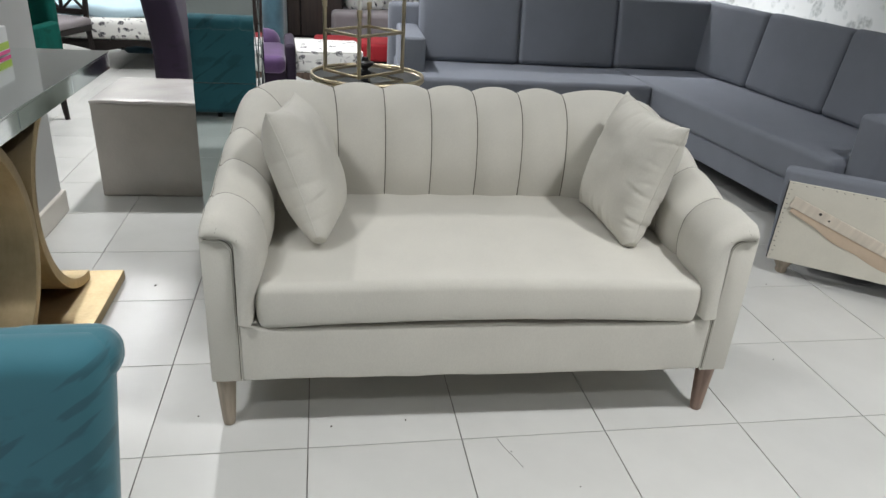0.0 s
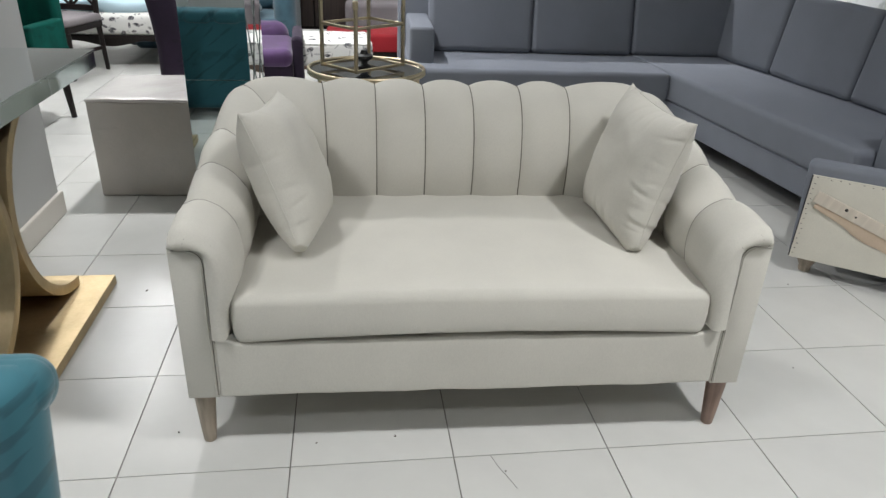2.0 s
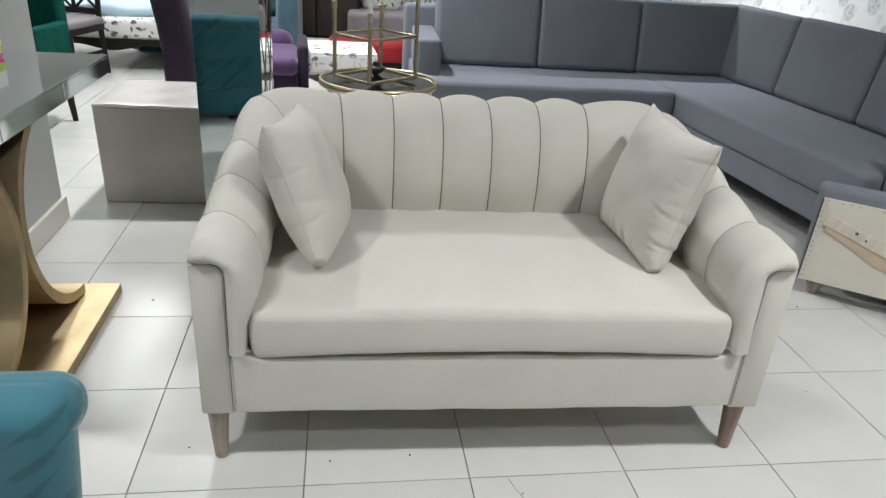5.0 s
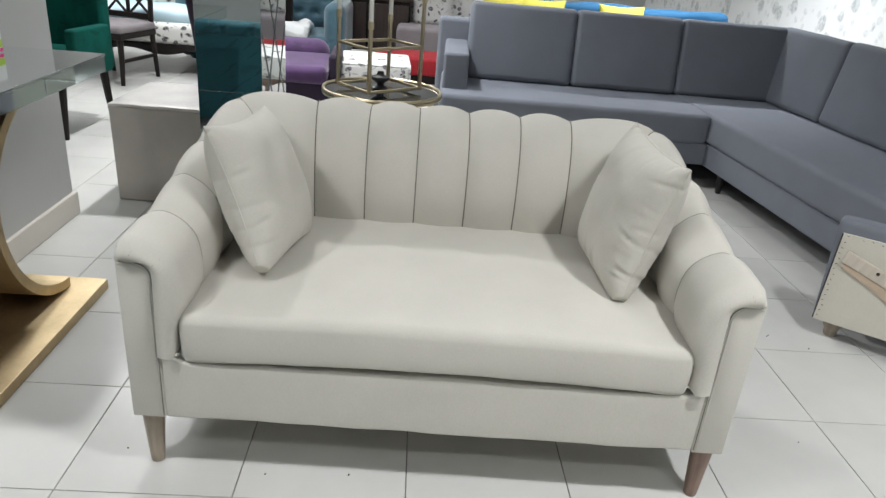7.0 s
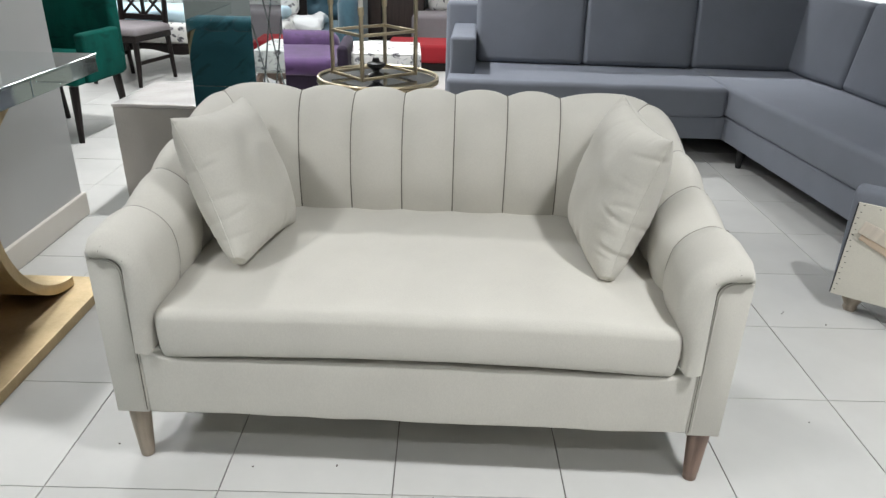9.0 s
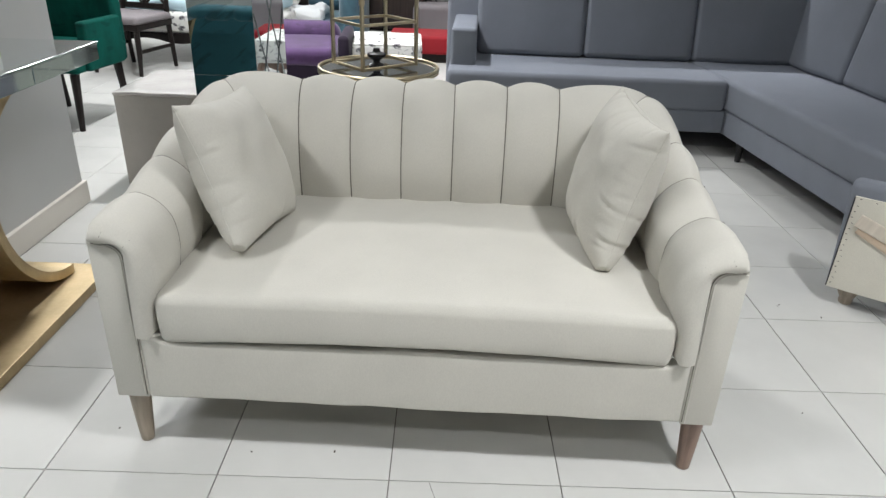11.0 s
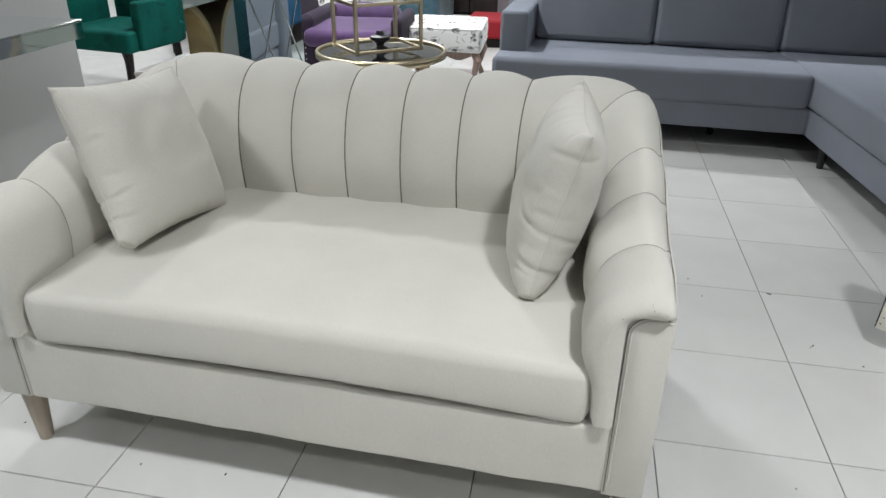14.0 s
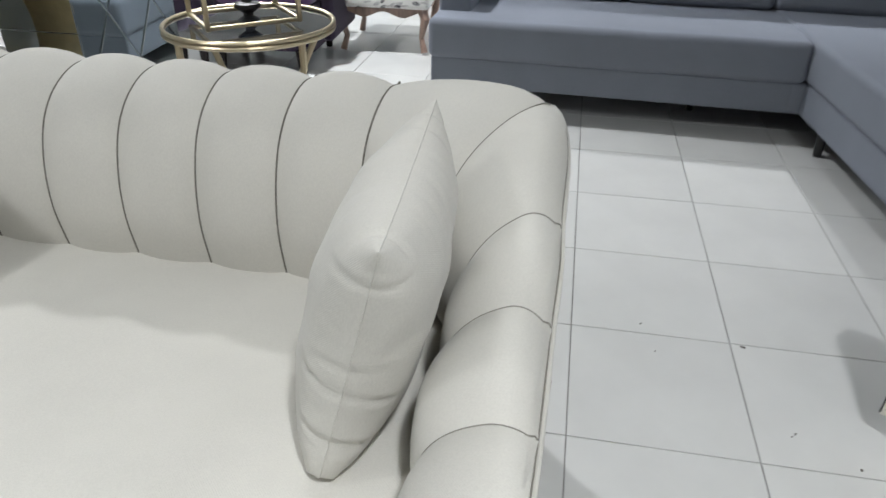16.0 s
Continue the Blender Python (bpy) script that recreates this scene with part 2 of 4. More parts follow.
def leaf_print(nt, b, color, rough):
    """White cotton printed with loose grey leaves turned every way, and finer twigs between them."""
    vec = coords(nt)
    cloth = color

    def math_node(op, a, v=None, value=None):
        m = nt.nodes.new("ShaderNodeVectorMath")
        m.operation = op
        nt.links.new(a, m.inputs[0])
        if v is not None:
            nt.links.new(v, m.inputs[1])
        elif value is not None:
            m.inputs[1].default_value = value
        return m.outputs["Value" if op == "LENGTH" else "Vector"]

    for scale, slim, size, share, tones in ((17.0, 2.0, 0.024, 0.32, ((0.06, 0.06, 0.07), (0.3, 0.29, 0.29))), (24.0, 5.0, 0.022, 0.45, ((0.42, 0.42, 0.42), (0.55, 0.53, 0.52)))):
        vor = nt.nodes.new("ShaderNodeTexVoronoi")
        vor.inputs["Scale"].default_value = scale
        vor.inputs["Randomness"].default_value = 0.85
        nt.links.new(vec, vor.inputs["Vector"])
        turn = nt.nodes.new("ShaderNodeVectorRotate")
        turn.rotation_type = "EULER_XYZ"
        nt.links.new(math_node("SUBTRACT", vec, vor.outputs["Position"]), turn.inputs["Vector"])
        nt.links.new(math_node("SCALE", vor.outputs["Color"]), turn.inputs["Rotation"])
        turn.inputs["Rotation"].links[0].from_node.inputs["Scale"].default_value = 6.3
        d = math_node("LENGTH", math_node("MULTIPLY", turn.outputs["Vector"], value=(1.0, slim, 0.8)))
        blade = ramp(nt, d, [(size * 0.82, (1, 1, 1)), (size, (0, 0, 0))])
        some = ramp(nt, vor.outputs["Color"], [(share, (0, 0, 0)), (share + 0.02, (1, 1, 1))])
        tone = ramp(nt, noisy(nt, vec, 60, 2), [(0.4, tones[0]), (0.6, tones[1])])
        cloth = mixed(nt, mixed(nt, 1.0, blade, some, "MULTIPLY"), cloth, tone)
    nt.links.new(cloth, b.inputs["Base Color"])
    bump(nt, b, noisy(nt, vec, 30, 3), 0.2, 0.004)


M_LINEN = shader("beige linen", (0.56, 0.54, 0.485), 0.85, build=woven(1100, 0.14, 0.05), Specular_IOR_Level=0.2, Sheen_Weight=0.12)
# two darker linen tones that carry the crease shade of seams and pleats
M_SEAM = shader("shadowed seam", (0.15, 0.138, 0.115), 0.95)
M_SEAM_PALE = shader("lightly shaded seam", (0.22, 0.205, 0.175), 0.95)
M_GREY = shader("grey upholstery", (0.185, 0.198, 0.23), 0.9, build=woven(700, 0.2, 0.05), Specular_IOR_Level=0.2, Sheen_Weight=0.14, Sheen_Roughness=0.4, Sheen_Tint=(0.82, 0.86, 1.0, 1))
M_TEAL = shader("teal velvet", (0.03, 0.145, 0.185), 0.75, build=brushed_velvet, Sheen_Weight=0.5, Sheen_Roughness=0.4)
M_GREEN = shader("green velvet", (0.001, 0.065, 0.05), 0.85, build=velvet(0.2), Specular_IOR_Level=0.15)
M_PURPLE = shader("purple velvet", (0.062, 0.024, 0.092), 0.8, build=velvet(0.2), Sheen_Weight=0.2)
M_PLUM = shader("dark plum cloth", (0.018, 0.008, 0.026), 0.85, build=velvet(0.15), Sheen_Weight=0.05)
M_BLUE = shader("blue cloth", (0.012, 0.095, 0.21), 0.85, build=woven(600, 0.2))
M_YELLOW = shader("yellow cloth", (0.62, 0.55, 0.08), 0.85, build=woven(600, 0.2))
M_RED = shader("red cloth", (0.3, 0.006, 0.013), 0.8, build=woven(600, 0.2))
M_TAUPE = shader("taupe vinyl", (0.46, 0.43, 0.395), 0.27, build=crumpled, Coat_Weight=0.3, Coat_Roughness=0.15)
# same vinyl under glossy wrap, its base colour paler for the light on top
M_WRAP = shader("top-lit wrapped taupe vinyl", (0.62, 0.59, 0.565), 0.22, build=crumpled, Coat_Weight=0.8, Coat_Roughness=0.1)
M_LEG = shader("pale stained wood", (0.36, 0.3, 0.235), 0.5, build=wood())
M_LEG_BROWN = shader("brown walnut wood", (0.27, 0.18, 0.14), 0.45, build=wood())
M_DARKWOOD = shader("dark stained wood", (0.014, 0.01, 0.009), 0.45, build=wood(), Specular_IOR_Level=0.25)
M_PINE = shader("raw pine", (0.64, 0.57, 0.48), 0.7, build=wood(9, 0.85))
M_CANVAS = shader("unbleached backing cloth", (0.64, 0.61, 0.53), 0.9, build=woven(500, 0.2))
M_CANVAS_WARM = shader("warm lining cloth", (0.56, 0.44, 0.33), 0.9, build=woven(500, 0.2))
M_GOLD = shader("brushed gold", (0.62, 0.49, 0.3), 0.52, 1.0, build=brushed())
M_GOLDTUBE = shader("champagne metal", (0.66, 0.56, 0.39), 0.34, 1.0, build=brushed(0.8))
M_MIRROR = shader("mirror glass", (0.54, 0.6, 0.6), 0.02, 1.0)
# tint raised above the other mirror so the console's reflections come out brighter
M_MIRROR_TOP = shader("brightened mirror glass", (0.86, 0.9, 0.9), 0.07, 1.0)
M_BEVEL = shader("mirror edge", (0.3, 0.33, 0.34), 0.12, 1.0)
M_SMOKE = shader("smoked glass", (0.02, 0.022, 0.025), 0.04, Coat_Weight=1.0)
M_BLACK = shader("black plastic", (0.012, 0.012, 0.013), 0.4)
M_STAPLE = shader("dark staples", (0.05, 0.045, 0.04), 0.5, 0.6)
M_GRIT = shader("brown grit", (0.1, 0.085, 0.07), 0.8)
M_TILE = shader("cream floor tile", (0.581, 0.576, 0.550), 0.22, build=tiled, Specular_IOR_Level=0.27)
M_GROUT = shader("dark grout", (0.23, 0.215, 0.2), 0.9, build=plaster)
M_WALL = shader("pale wall paint", (0.48, 0.48, 0.47), 0.7, build=plaster)
M_PIER = shader("grey wall paint", (0.5, 0.5, 0.49), 0.6, build=plaster)
M_PAPER = shader("patterned wallpaper", (0.76, 0.77, 0.77), 0.6, build=wallpaper)
M_MARBLE = shader("cream marble", (0.62, 0.58, 0.52), 0.3, build=plaster)
M_CEIL = shader("ceiling paint", (0.64, 0.64, 0.63), 0.8, build=plaster)
M_LEAF = shader("leaf print cotton", (0.74, 0.73, 0.7), 0.9, build=leaf_print)
M_SEATGREY = shader("mauve grey cloth", (0.24, 0.215, 0.225), 0.9, build=woven(600, 0.2))
M_LIGHTBLUE = shader("pale blue sheet", (0.5, 0.66, 0.74), 0.85, build=woven(600, 0.15))
M_TUFT = shader("blue teal velvet", (0.05, 0.12, 0.16), 0.75, build=velvet(0.2), Sheen_Weight=0.4)
M_SHEET = shader("white sheet", (0.76, 0.77, 0.77), 0.85, build=woven(500, 0.15))
M_BROWN = shader("brown wood", (0.05, 0.035, 0.03), 0.45, build=wood())
M_CARD = shader("white card", (0.75, 0.75, 0.74), 0.5, build=plaster)
M_LIME = shader("lime print", (0.42, 0.6, 0.06), 0.5)
M_PINK = shader("pink print", (0.75, 0.06, 0.25), 0.5)
M_CANDLE = shader("white wax", (0.8, 0.79, 0.74), 0.5, build=plaster)
M_STEEL = shader("polished steel", (0.7, 0.7, 0.72), 0.15, 1.0)


def lamp_material(strength):
    mat = bpy.data.materials.new("lit panel")
    mat.use_nodes = True
    nt = mat.node_tree
    nt.nodes.remove(nt.nodes["Principled BSDF"])
    e = nt.nodes.new("ShaderNodeEmission")
    e.inputs[0].default_value = (0.95, 0.98, 1.0, 1)
    e.inputs[1].default_value = strength
    nt.links.new(e.outputs[0], nt.nodes["Material Output"].inputs[0])
    return mat


# ---- the room ----
X0, X1, Y0, Y1, HIGH = -7.2, 3.4, -4.0, 10.0, 3.0
ground = tagged(part("floor", rbox(X1 - X0 + 0.4, Y1 - Y0 + 0.4, 0.1, 0.005, at=((X0 + X1) / 2, (Y0 + Y1) / 2, -0.054)), M_GROUT, smooth=0),
                "cream glazed floor tiles with thin dark joints", "floor", kind="structure")
ceiling = tagged(part("ceiling", rbox(X1 - X0 + 0.4, Y1 - Y0 + 0.4, 0.1, 0.005, at=((X0 + X1) / 2, (Y0 + Y1) / 2, HIGH + 0.05)), M_CEIL, smooth=0),
                 "plain pale showroom ceiling", "ceiling", kind="structure")
for name, size, at, mat, label in (
        ("wall_east", (0.2, Y1 - Y0, HIGH), (X1 + 0.1, (Y0 + Y1) / 2, HIGH / 2), M_PAPER, "off-white wall with silvery blotched wallpaper"),
        ("wall_west", (0.2, Y1 - Y0, HIGH), (X0 - 0.1, (Y0 + Y1) / 2, HIGH / 2), M_WALL, "plain pale painted wall"),
        ("wall_north", (X1 - X0, 0.2, HIGH), ((X0 + X1) / 2, Y1 + 0.1, HIGH / 2), M_WALL, "plain pale painted far wall"),
        ("wall_south", (X1 - X0, 0.2, HIGH), ((X0 + X1) / 2, Y0 - 0.1, HIGH / 2), M_WALL, "plain pale painted wall")):
    tagged(part(name, rbox(*size, 0.004, at=at), mat, smooth=0), label, "wall", kind="structure")

# a wall pier beside the console, with a marble skirting
pier = tagged(part("wall_pier", rbox(0.5, 1.92, HIGH - 0.01, 0.004, at=(-1.715, 0.66, HIGH / 2)), M_PIER, smooth=0), "pale grey painted wall pier beside the console", "wall", kind="structure")
tagged(part("baseboard", rbox(0.53, 1.95, 0.1, 0.006, at=(-1.715, 0.66, 0.051)), M_MARBLE), "cream marble skirting round the wall pier", "skirting", kind="structure")


# ---- ceiling lights ----
def ceiling_light(x, y, watts, d=0.2, beam=125):
    ob = thing("ceiling_light", pose(x, y, HIGH), "round white recessed ceiling downlight", "ceiling light", "ceiling lights")
    part("trim_ring", lathe([(d / 2 + 0.03, -0.001), (d / 2 + 0.028, -0.012), (d / 2, -0.014), (d / 2, -0.002)], 28), M_CEIL, ob)
    lens_disc = bmesh.new()
    bmesh.ops.create_circle(lens_disc, cap_ends=True, segments=28, radius=d / 2, matrix=pose(0, 0, -0.016))
    part("diffuser", lens_disc, M_GLOW, ob, "glowing white diffuser", smooth=0)
    lamp = bpy.data.lights.new("downlight", "AREA")
    lamp.shape, lamp.size, lamp.energy, lamp.color = "DISK", d, watts, (0.96, 0.98, 1.0)
    lamp.spread = radians(beam)
    new("downlight", lamp).matrix_basis = pose(x, y, HIGH - 0.03)
    return ob


M_GLOW = lamp_material(12)
for lx, ly, share in ((-1.85, -2.2, 0.34), (-1.75, -0.88, 0.82), (-0.88, 2.95, 1.6), (-1.9, 8.7, 0.8), (1.35, -2.2, 0.45), (1.35, -0.88, 0.98), (1.0, 8.4, 0.7),
                      (-5.0, -1.5, 0.4), (-5.0, 2.0, 0.6), (-5.0, 5.5, 0.6), (-5.0, 9.0, 0.6)):
    ceiling_light(lx, ly, WATTS * share)
ceiling_light(2.15, 4.6, WATTS * 1.8, beam=100)


def ceiling_panel(x, y, watts, d=0.6):
    ob = thing("ceiling_panel", pose(x, y, HIGH), "square white ceiling panel light", "ceiling light", "ceiling panels")
    for sx, sy in ((1, 0), (-1, 0), (0, 1), (0, -1)):
        part("frame", rbox(d + 0.03 if sy else 0.015, d if sx else 0.015, 0.014, 0.002, at=(sx * (d / 2 + 0.0075), sy * (d / 2 + 0.0075), -0.007)), M_CEIL, ob)
    sheet_bm = bmesh.new()
    bmesh.ops.create_grid(sheet_bm, x_segments=1, y_segments=1, size=d / 2, matrix=pose(0, 0, -0.01))
    part("diffuser", sheet_bm, M_GLOW, ob, "glowing white diffuser", smooth=0)
    lamp = bpy.data.lights.new("panel", "AREA")
    lamp.shape, lamp.size, lamp.energy, lamp.color = "SQUARE", d, watts, (0.96, 0.98, 1.0)
    new("panel", lamp).matrix_basis = pose(x, y, HIGH - 0.02)
    return ob


for lx, ly, share in ((-2.4, 4.7, 0.55), (-2.4, 5.7, 0.55), (-2.4, 6.7, 0.55)):
    ceiling_panel(lx, ly, WATTS * share)

# ---- the beige loveseat ----
LOVE = pose(0.05, 0.06, 0, 0, 0, -1.7)
INNER = [(0.565, 0.0), (0.559, 0.152), (0.56, 0.305), (0.557, 0.435), (0.49, 0.545), (0.349, 0.60), (0.204, 0.602), (0.059, 0.603), (-0.086, 0.603), (-0.23, 0.602), (-0.375, 0.60),
         (-0.50, 0.545), (-0.562, 0.435), (-0.566, 0.305), (-0.565, 0.152), (-0.57, 0.0)]
OUTER = [(0.681, 0.0), (0.682, 0.16), (0.68, 0.318), (0.676, 0.495), (0.635, 0.785), (0.363, 0.80), (0.21, 0.802), (0.056, 0.802), (-0.09, 0.802), (-0.235, 0.802), (-0.397, 0.80),
         (-0.645, 0.785), (-0.684, 0.495), (-0.69, 0.318), (-0.687, 0.16), (-0.683, 0.0)]
TOPS = [0.593, 0.612, 0.65, 0.69, 0.742] + [0.747] * 6 + [0.742, 0.69, 0.65, 0.612, 0.593]
SECTION = [(0.0, 0.337), (0.0, 0.40), (-0.05, 0.46), (-0.09, 0.52), (-0.07, 0.58), (0.0, 0.635), (0.11, 0.68), (0.28, 0.715), (0.5, 0.738), (0.72, 0.747), (0.9, 0.742), (0.985, 0.725), (1.0, 0.70)]


def shell(u, v, puff=0.0):
    """A point of the padded shell: u along the back from arm to arm, v across the padding from the seat over the top."""
    a = spline([(*p, 0) for p in INNER], u)
    b = spline([(*p, 0) for p in OUTER], u)
    h = spline([(z, 0, 0) for z in TOPS], u).x
    s = spline([(*p, 0) for p in SECTION], v)
    z = s.y if s.y < 0.40 else 0.40 + (s.y - 0.40) * (h - 0.40) / 0.347
    # the arms roll over towards the outside, the back stays full
    arm = max(0.0, min(1.0, max(4 - u, u - (len(INNER) - 5))))
    far_from_front = max(0.0, min(1.0, min(u, len(INNER) - 1 - u) - 0.5))
    z -= arm * (0.004 + 0.03 * far_from_front) * max(0.0, (s.x - 0.5) / 0.5) ** 2
    full = 0.1 * arm * far_from_front * max(0.0, 1 - abs(v - 5.3) / 2.6)
    p = a.lerp(b, s.x - full)
    ds = spline([(*q, 0) for q in SECTION], min(v + 0.05, len(SECTION) - 1)) - spline([(*q, 0) for q in SECTION], max(v - 0.05, 0))
    w = (b - a)
    out = Vector((w.x, w.y, 0)).normalized()
    tangent = Vector((out.x * ds.x * w.length, out.y * ds.x * w.length, ds.y)).normalized()
    along = Vector((-out.y, out.x, 0))
    n = tangent.cross(along)
    if n.dot(Vector((0, 0, 1)) - out) < 0:
        n = -n
    return Vector((p.x, p.y, z)) + n * puff


def channel(i, ends):
    """One padded channel between two seams; its top and face swell between them."""
    bm = bmesh.new()
    nu, nv = 10, 36
    back_part = 4 <= i <= 10
    lift = 0.02 if back_part else 0.018
    grid = []
    for a in range(nu + 1):
        f = a / nu
        swell = (1 - abs(2 * f - 1) ** 2.3)
        if f < 0.5 and ends[0] or f > 0.5 and ends[1]:
            swell = max(swell, 0.0) if 0 < f < 1 else 0.0
            if f <= 0.5 and ends[0] or f >= 0.5 and ends[1]:
                swell = 1.0
        row = []
        for c in range(nv + 1):
            v = c / nv * (len(SECTION) - 1)
            e = min(1.0, c / 9, (nv - c) / 9 if back_part else max(0.0, (nv - 3 - c) / 6))
            side = 0.0 if back_part else (1 - f if i == 3 else f if i == 11 else 1.0)
            low = 0.35 if back_part else 0.05
            row.append(bm.verts.new(shell(i + f, v, -0.005 + lift * swell * (low + (1 - low) * e) + (0.004 * side * (1 - e) if c > nv / 2 else 0))))
        grid.append(row)
    for a in range(nu):
        for c in range(nv):
            bm.faces.new((grid[a][c], grid[a + 1][c], grid[a + 1][c + 1], grid[a][c + 1]))
    # the rounded front of an arm
    for end, edge in ((ends[0], 0), (ends[1], nu)):
        if not end:
            continue
        sx = 1 if edge == 0 else -1
        rim = grid[edge]
        steps = 6
        prev = rim
        for q in range(1, steps + 1):
            g = q / steps
            cur = []
            for c, v0 in enumerate(rim):
                t = c / nv
                # the line along which the padding meets the flat front panel
                if t < 0.42:
                    target = Vector((sx * 0.607, -0.012, 0.337 + (0.532 - 0.337) * t / 0.42))
                elif t < 0.55:
                    k = (t - 0.42) / 0.13 * math.pi / 2
                    target = Vector((sx * (0.632 - 0.025 * math.cos(k)), -0.012, 0.532 + 0.025 * math.sin(k)))
                else:
                    target = Vector((sx * (0.632 + 0.051 * (t - 0.55) / 0.45), -0.012, 0.557))
                p = v0.co.lerp(target, g)
                p.y = v0.co.y - (0.026 * math.sin(math.pi * g * 0.82) ** (0.22 + 0.78 * min(1.0, t / 0.4)) + 0.004 * g) * min(1.0, 0.35 + (nv - c) / 9)
                p.z -= 0.007 * (1 - g) * max(0.0, 1 - t / 0.15)
                cur.append(bm.verts.new(p))
            for c in range(nv):
                bm.faces.new((prev[c], cur[c], cur[c + 1], prev[c + 1]))
            prev = cur
    bmesh.ops.recalc_face_normals(bm, faces=bm.faces)
    return bm


def front_panel_outline(sx):
    pts = [(0.607, 0.166), (0.607, 0.525)]
    pts += [(0.640 - 0.033 * math.cos(radians(a)), 0.525 + 0.033 * math.sin(radians(a))) for a in range(15, 91, 15)]
    pts += [(0.683, 0.559), (0.681, 0.166)]
    return [(sx * x, z) for x, z in pts]


love = thing("loveseat", LOVE, "beige linen channel-back loveseat with tapered wooden legs", "sofa")
COUNT = len(INNER) - 1
for i in range(COUNT):
    back = 4 <= i <= 10
    part("back_channel" if back else "arm_channel", channel(i, (i == 0, i == COUNT - 1)), M_LINEN, love, smooth=60)
# the stitched valleys between the channels, coloured dark for their shade, the piping and the outer cloth
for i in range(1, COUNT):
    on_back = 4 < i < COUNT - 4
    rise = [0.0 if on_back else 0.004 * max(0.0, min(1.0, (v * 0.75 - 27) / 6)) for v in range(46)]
    part("seam", tube([shell(i, v * 0.25, -0.0051 + rise[v]) for v in range(4, 44 if on_back else 43)], 0.0021 if on_back else 0.0012, 6), M_SEAM if on_back else M_SEAM_PALE, love, "sunken stitched seam with its shade coloured in")
part("piping", tube([shell(3.9 + 7.2 * k / 60, len(SECTION) - 1.3, 0.003) for k in range(61)], 0.005, 8), M_LINEN, love)
for first in (0.0, 11.1):
    fade = [min(1.0, 0.15 + k / 8, 0.15 + (40 - k) / 8) for k in range(41)]
    part("piping", tube([shell(first + 3.9 * k / 40, 11.15, -0.0005) for k in range(41)], 0.0036, 8, radii=[0.0036 * q for q in fade]), M_LINEN, love)
    part("seam", tube([shell(first + 3.9 * k / 40, 10.7, -0.001) for k in range(41)], 0.001, 5, radii=[0.001 * q for q in fade]), M_SEAM_PALE, love, "stitched line beside the piping")
outer = bmesh.new()
cols = []
for k in range(121):
    p = shell(COUNT * k / 120, len(SECTION) - 1.0, -0.001)
    cols.append([outer.verts.new((p.x, p.y, 0.166 + (p.z - 0.166) * f / 4)) for f in range(5)])
for a, b in zip(cols, cols[1:]):
    for f in range(4):
        outer.faces.new((a[f], b[f], b[f + 1], a[f + 1]))
part("outer_cover", outer, M_LINEN, love)
for sx in (1, -1):
    panel = part("arm_front_panel", slab(front_panel_outline(sx), 0.03, "y", 0.003), M_LINEN, love, m=pose(0, -0.012, 0))
    BACK = pose(0, 0.012, 0)
    line = [(x + sx * 0.009, -0.0125, max(0.17, z - 0.008)) for x, z in front_panel_outline(sx)]
    line = line[:-2] + [(sx * 0.665, -0.0125, 0.551), (sx * 0.679, -0.0125, 0.55)]
    part("piping", tube(line, 0.0019, 6), M_LINEN, panel, m=BACK)
    # the dark tube paints the shade in the crease beside the piping
    part("seam", tube([(x - sx * 0.0055, -0.0125, z + 0.0045) for x, _, z in line], 0.0011, 6, radii=[0.0011] * (len(line) - 2) + [0.0009, 0.0006]), M_SEAM, panel, "sunken seam with shade put into its colour", m=BACK)
    cap = BVHTree.FromBMesh(channel(0 if sx > 0 else COUNT - 1, (sx > 0, sx < 0)))
    for fold in (((0.605, 0.549), (0.598, 0.557), (0.588, 0.567)), ((0.645, 0.568), (0.644, 0.578), (0.64, 0.587))):
        snapped = [cap.ray_cast(Vector((sx * x, -0.3, z)), Vector((0, 1, 0)))[0] for x, z in fold]
        if all(snapped):
            part("pleat", tube(snapped, 0.001, 5, radii=[0.0003, 0.0008, 0.0003]), M_SEAM, panel, "small sewn pleat", m=BACK)


def sag(p):
    dip = 0.012 * max(0.0, min(1.0, (0.58 - abs(p.x)) / 0.03))
    crown = 0.006 * (1 - (p.x / 0.61) ** 2) - dip if p.z > 0 else 0.0
    return (p.x, p.y, p.z + crown + wobble(p, 0.12, 0.004, 3))


part("front_rail", rbox(1.218, 0.05, 0.158, 0.008, (64, 1, 3), fn=sag, at=(0, 0.0145, 0.245)), M_LINEN, love)
part("seat_deck", rbox(1.35, 0.74, 0.12, 0.01, at=(0, 0.41, 0.248)), M_LINEN, love)


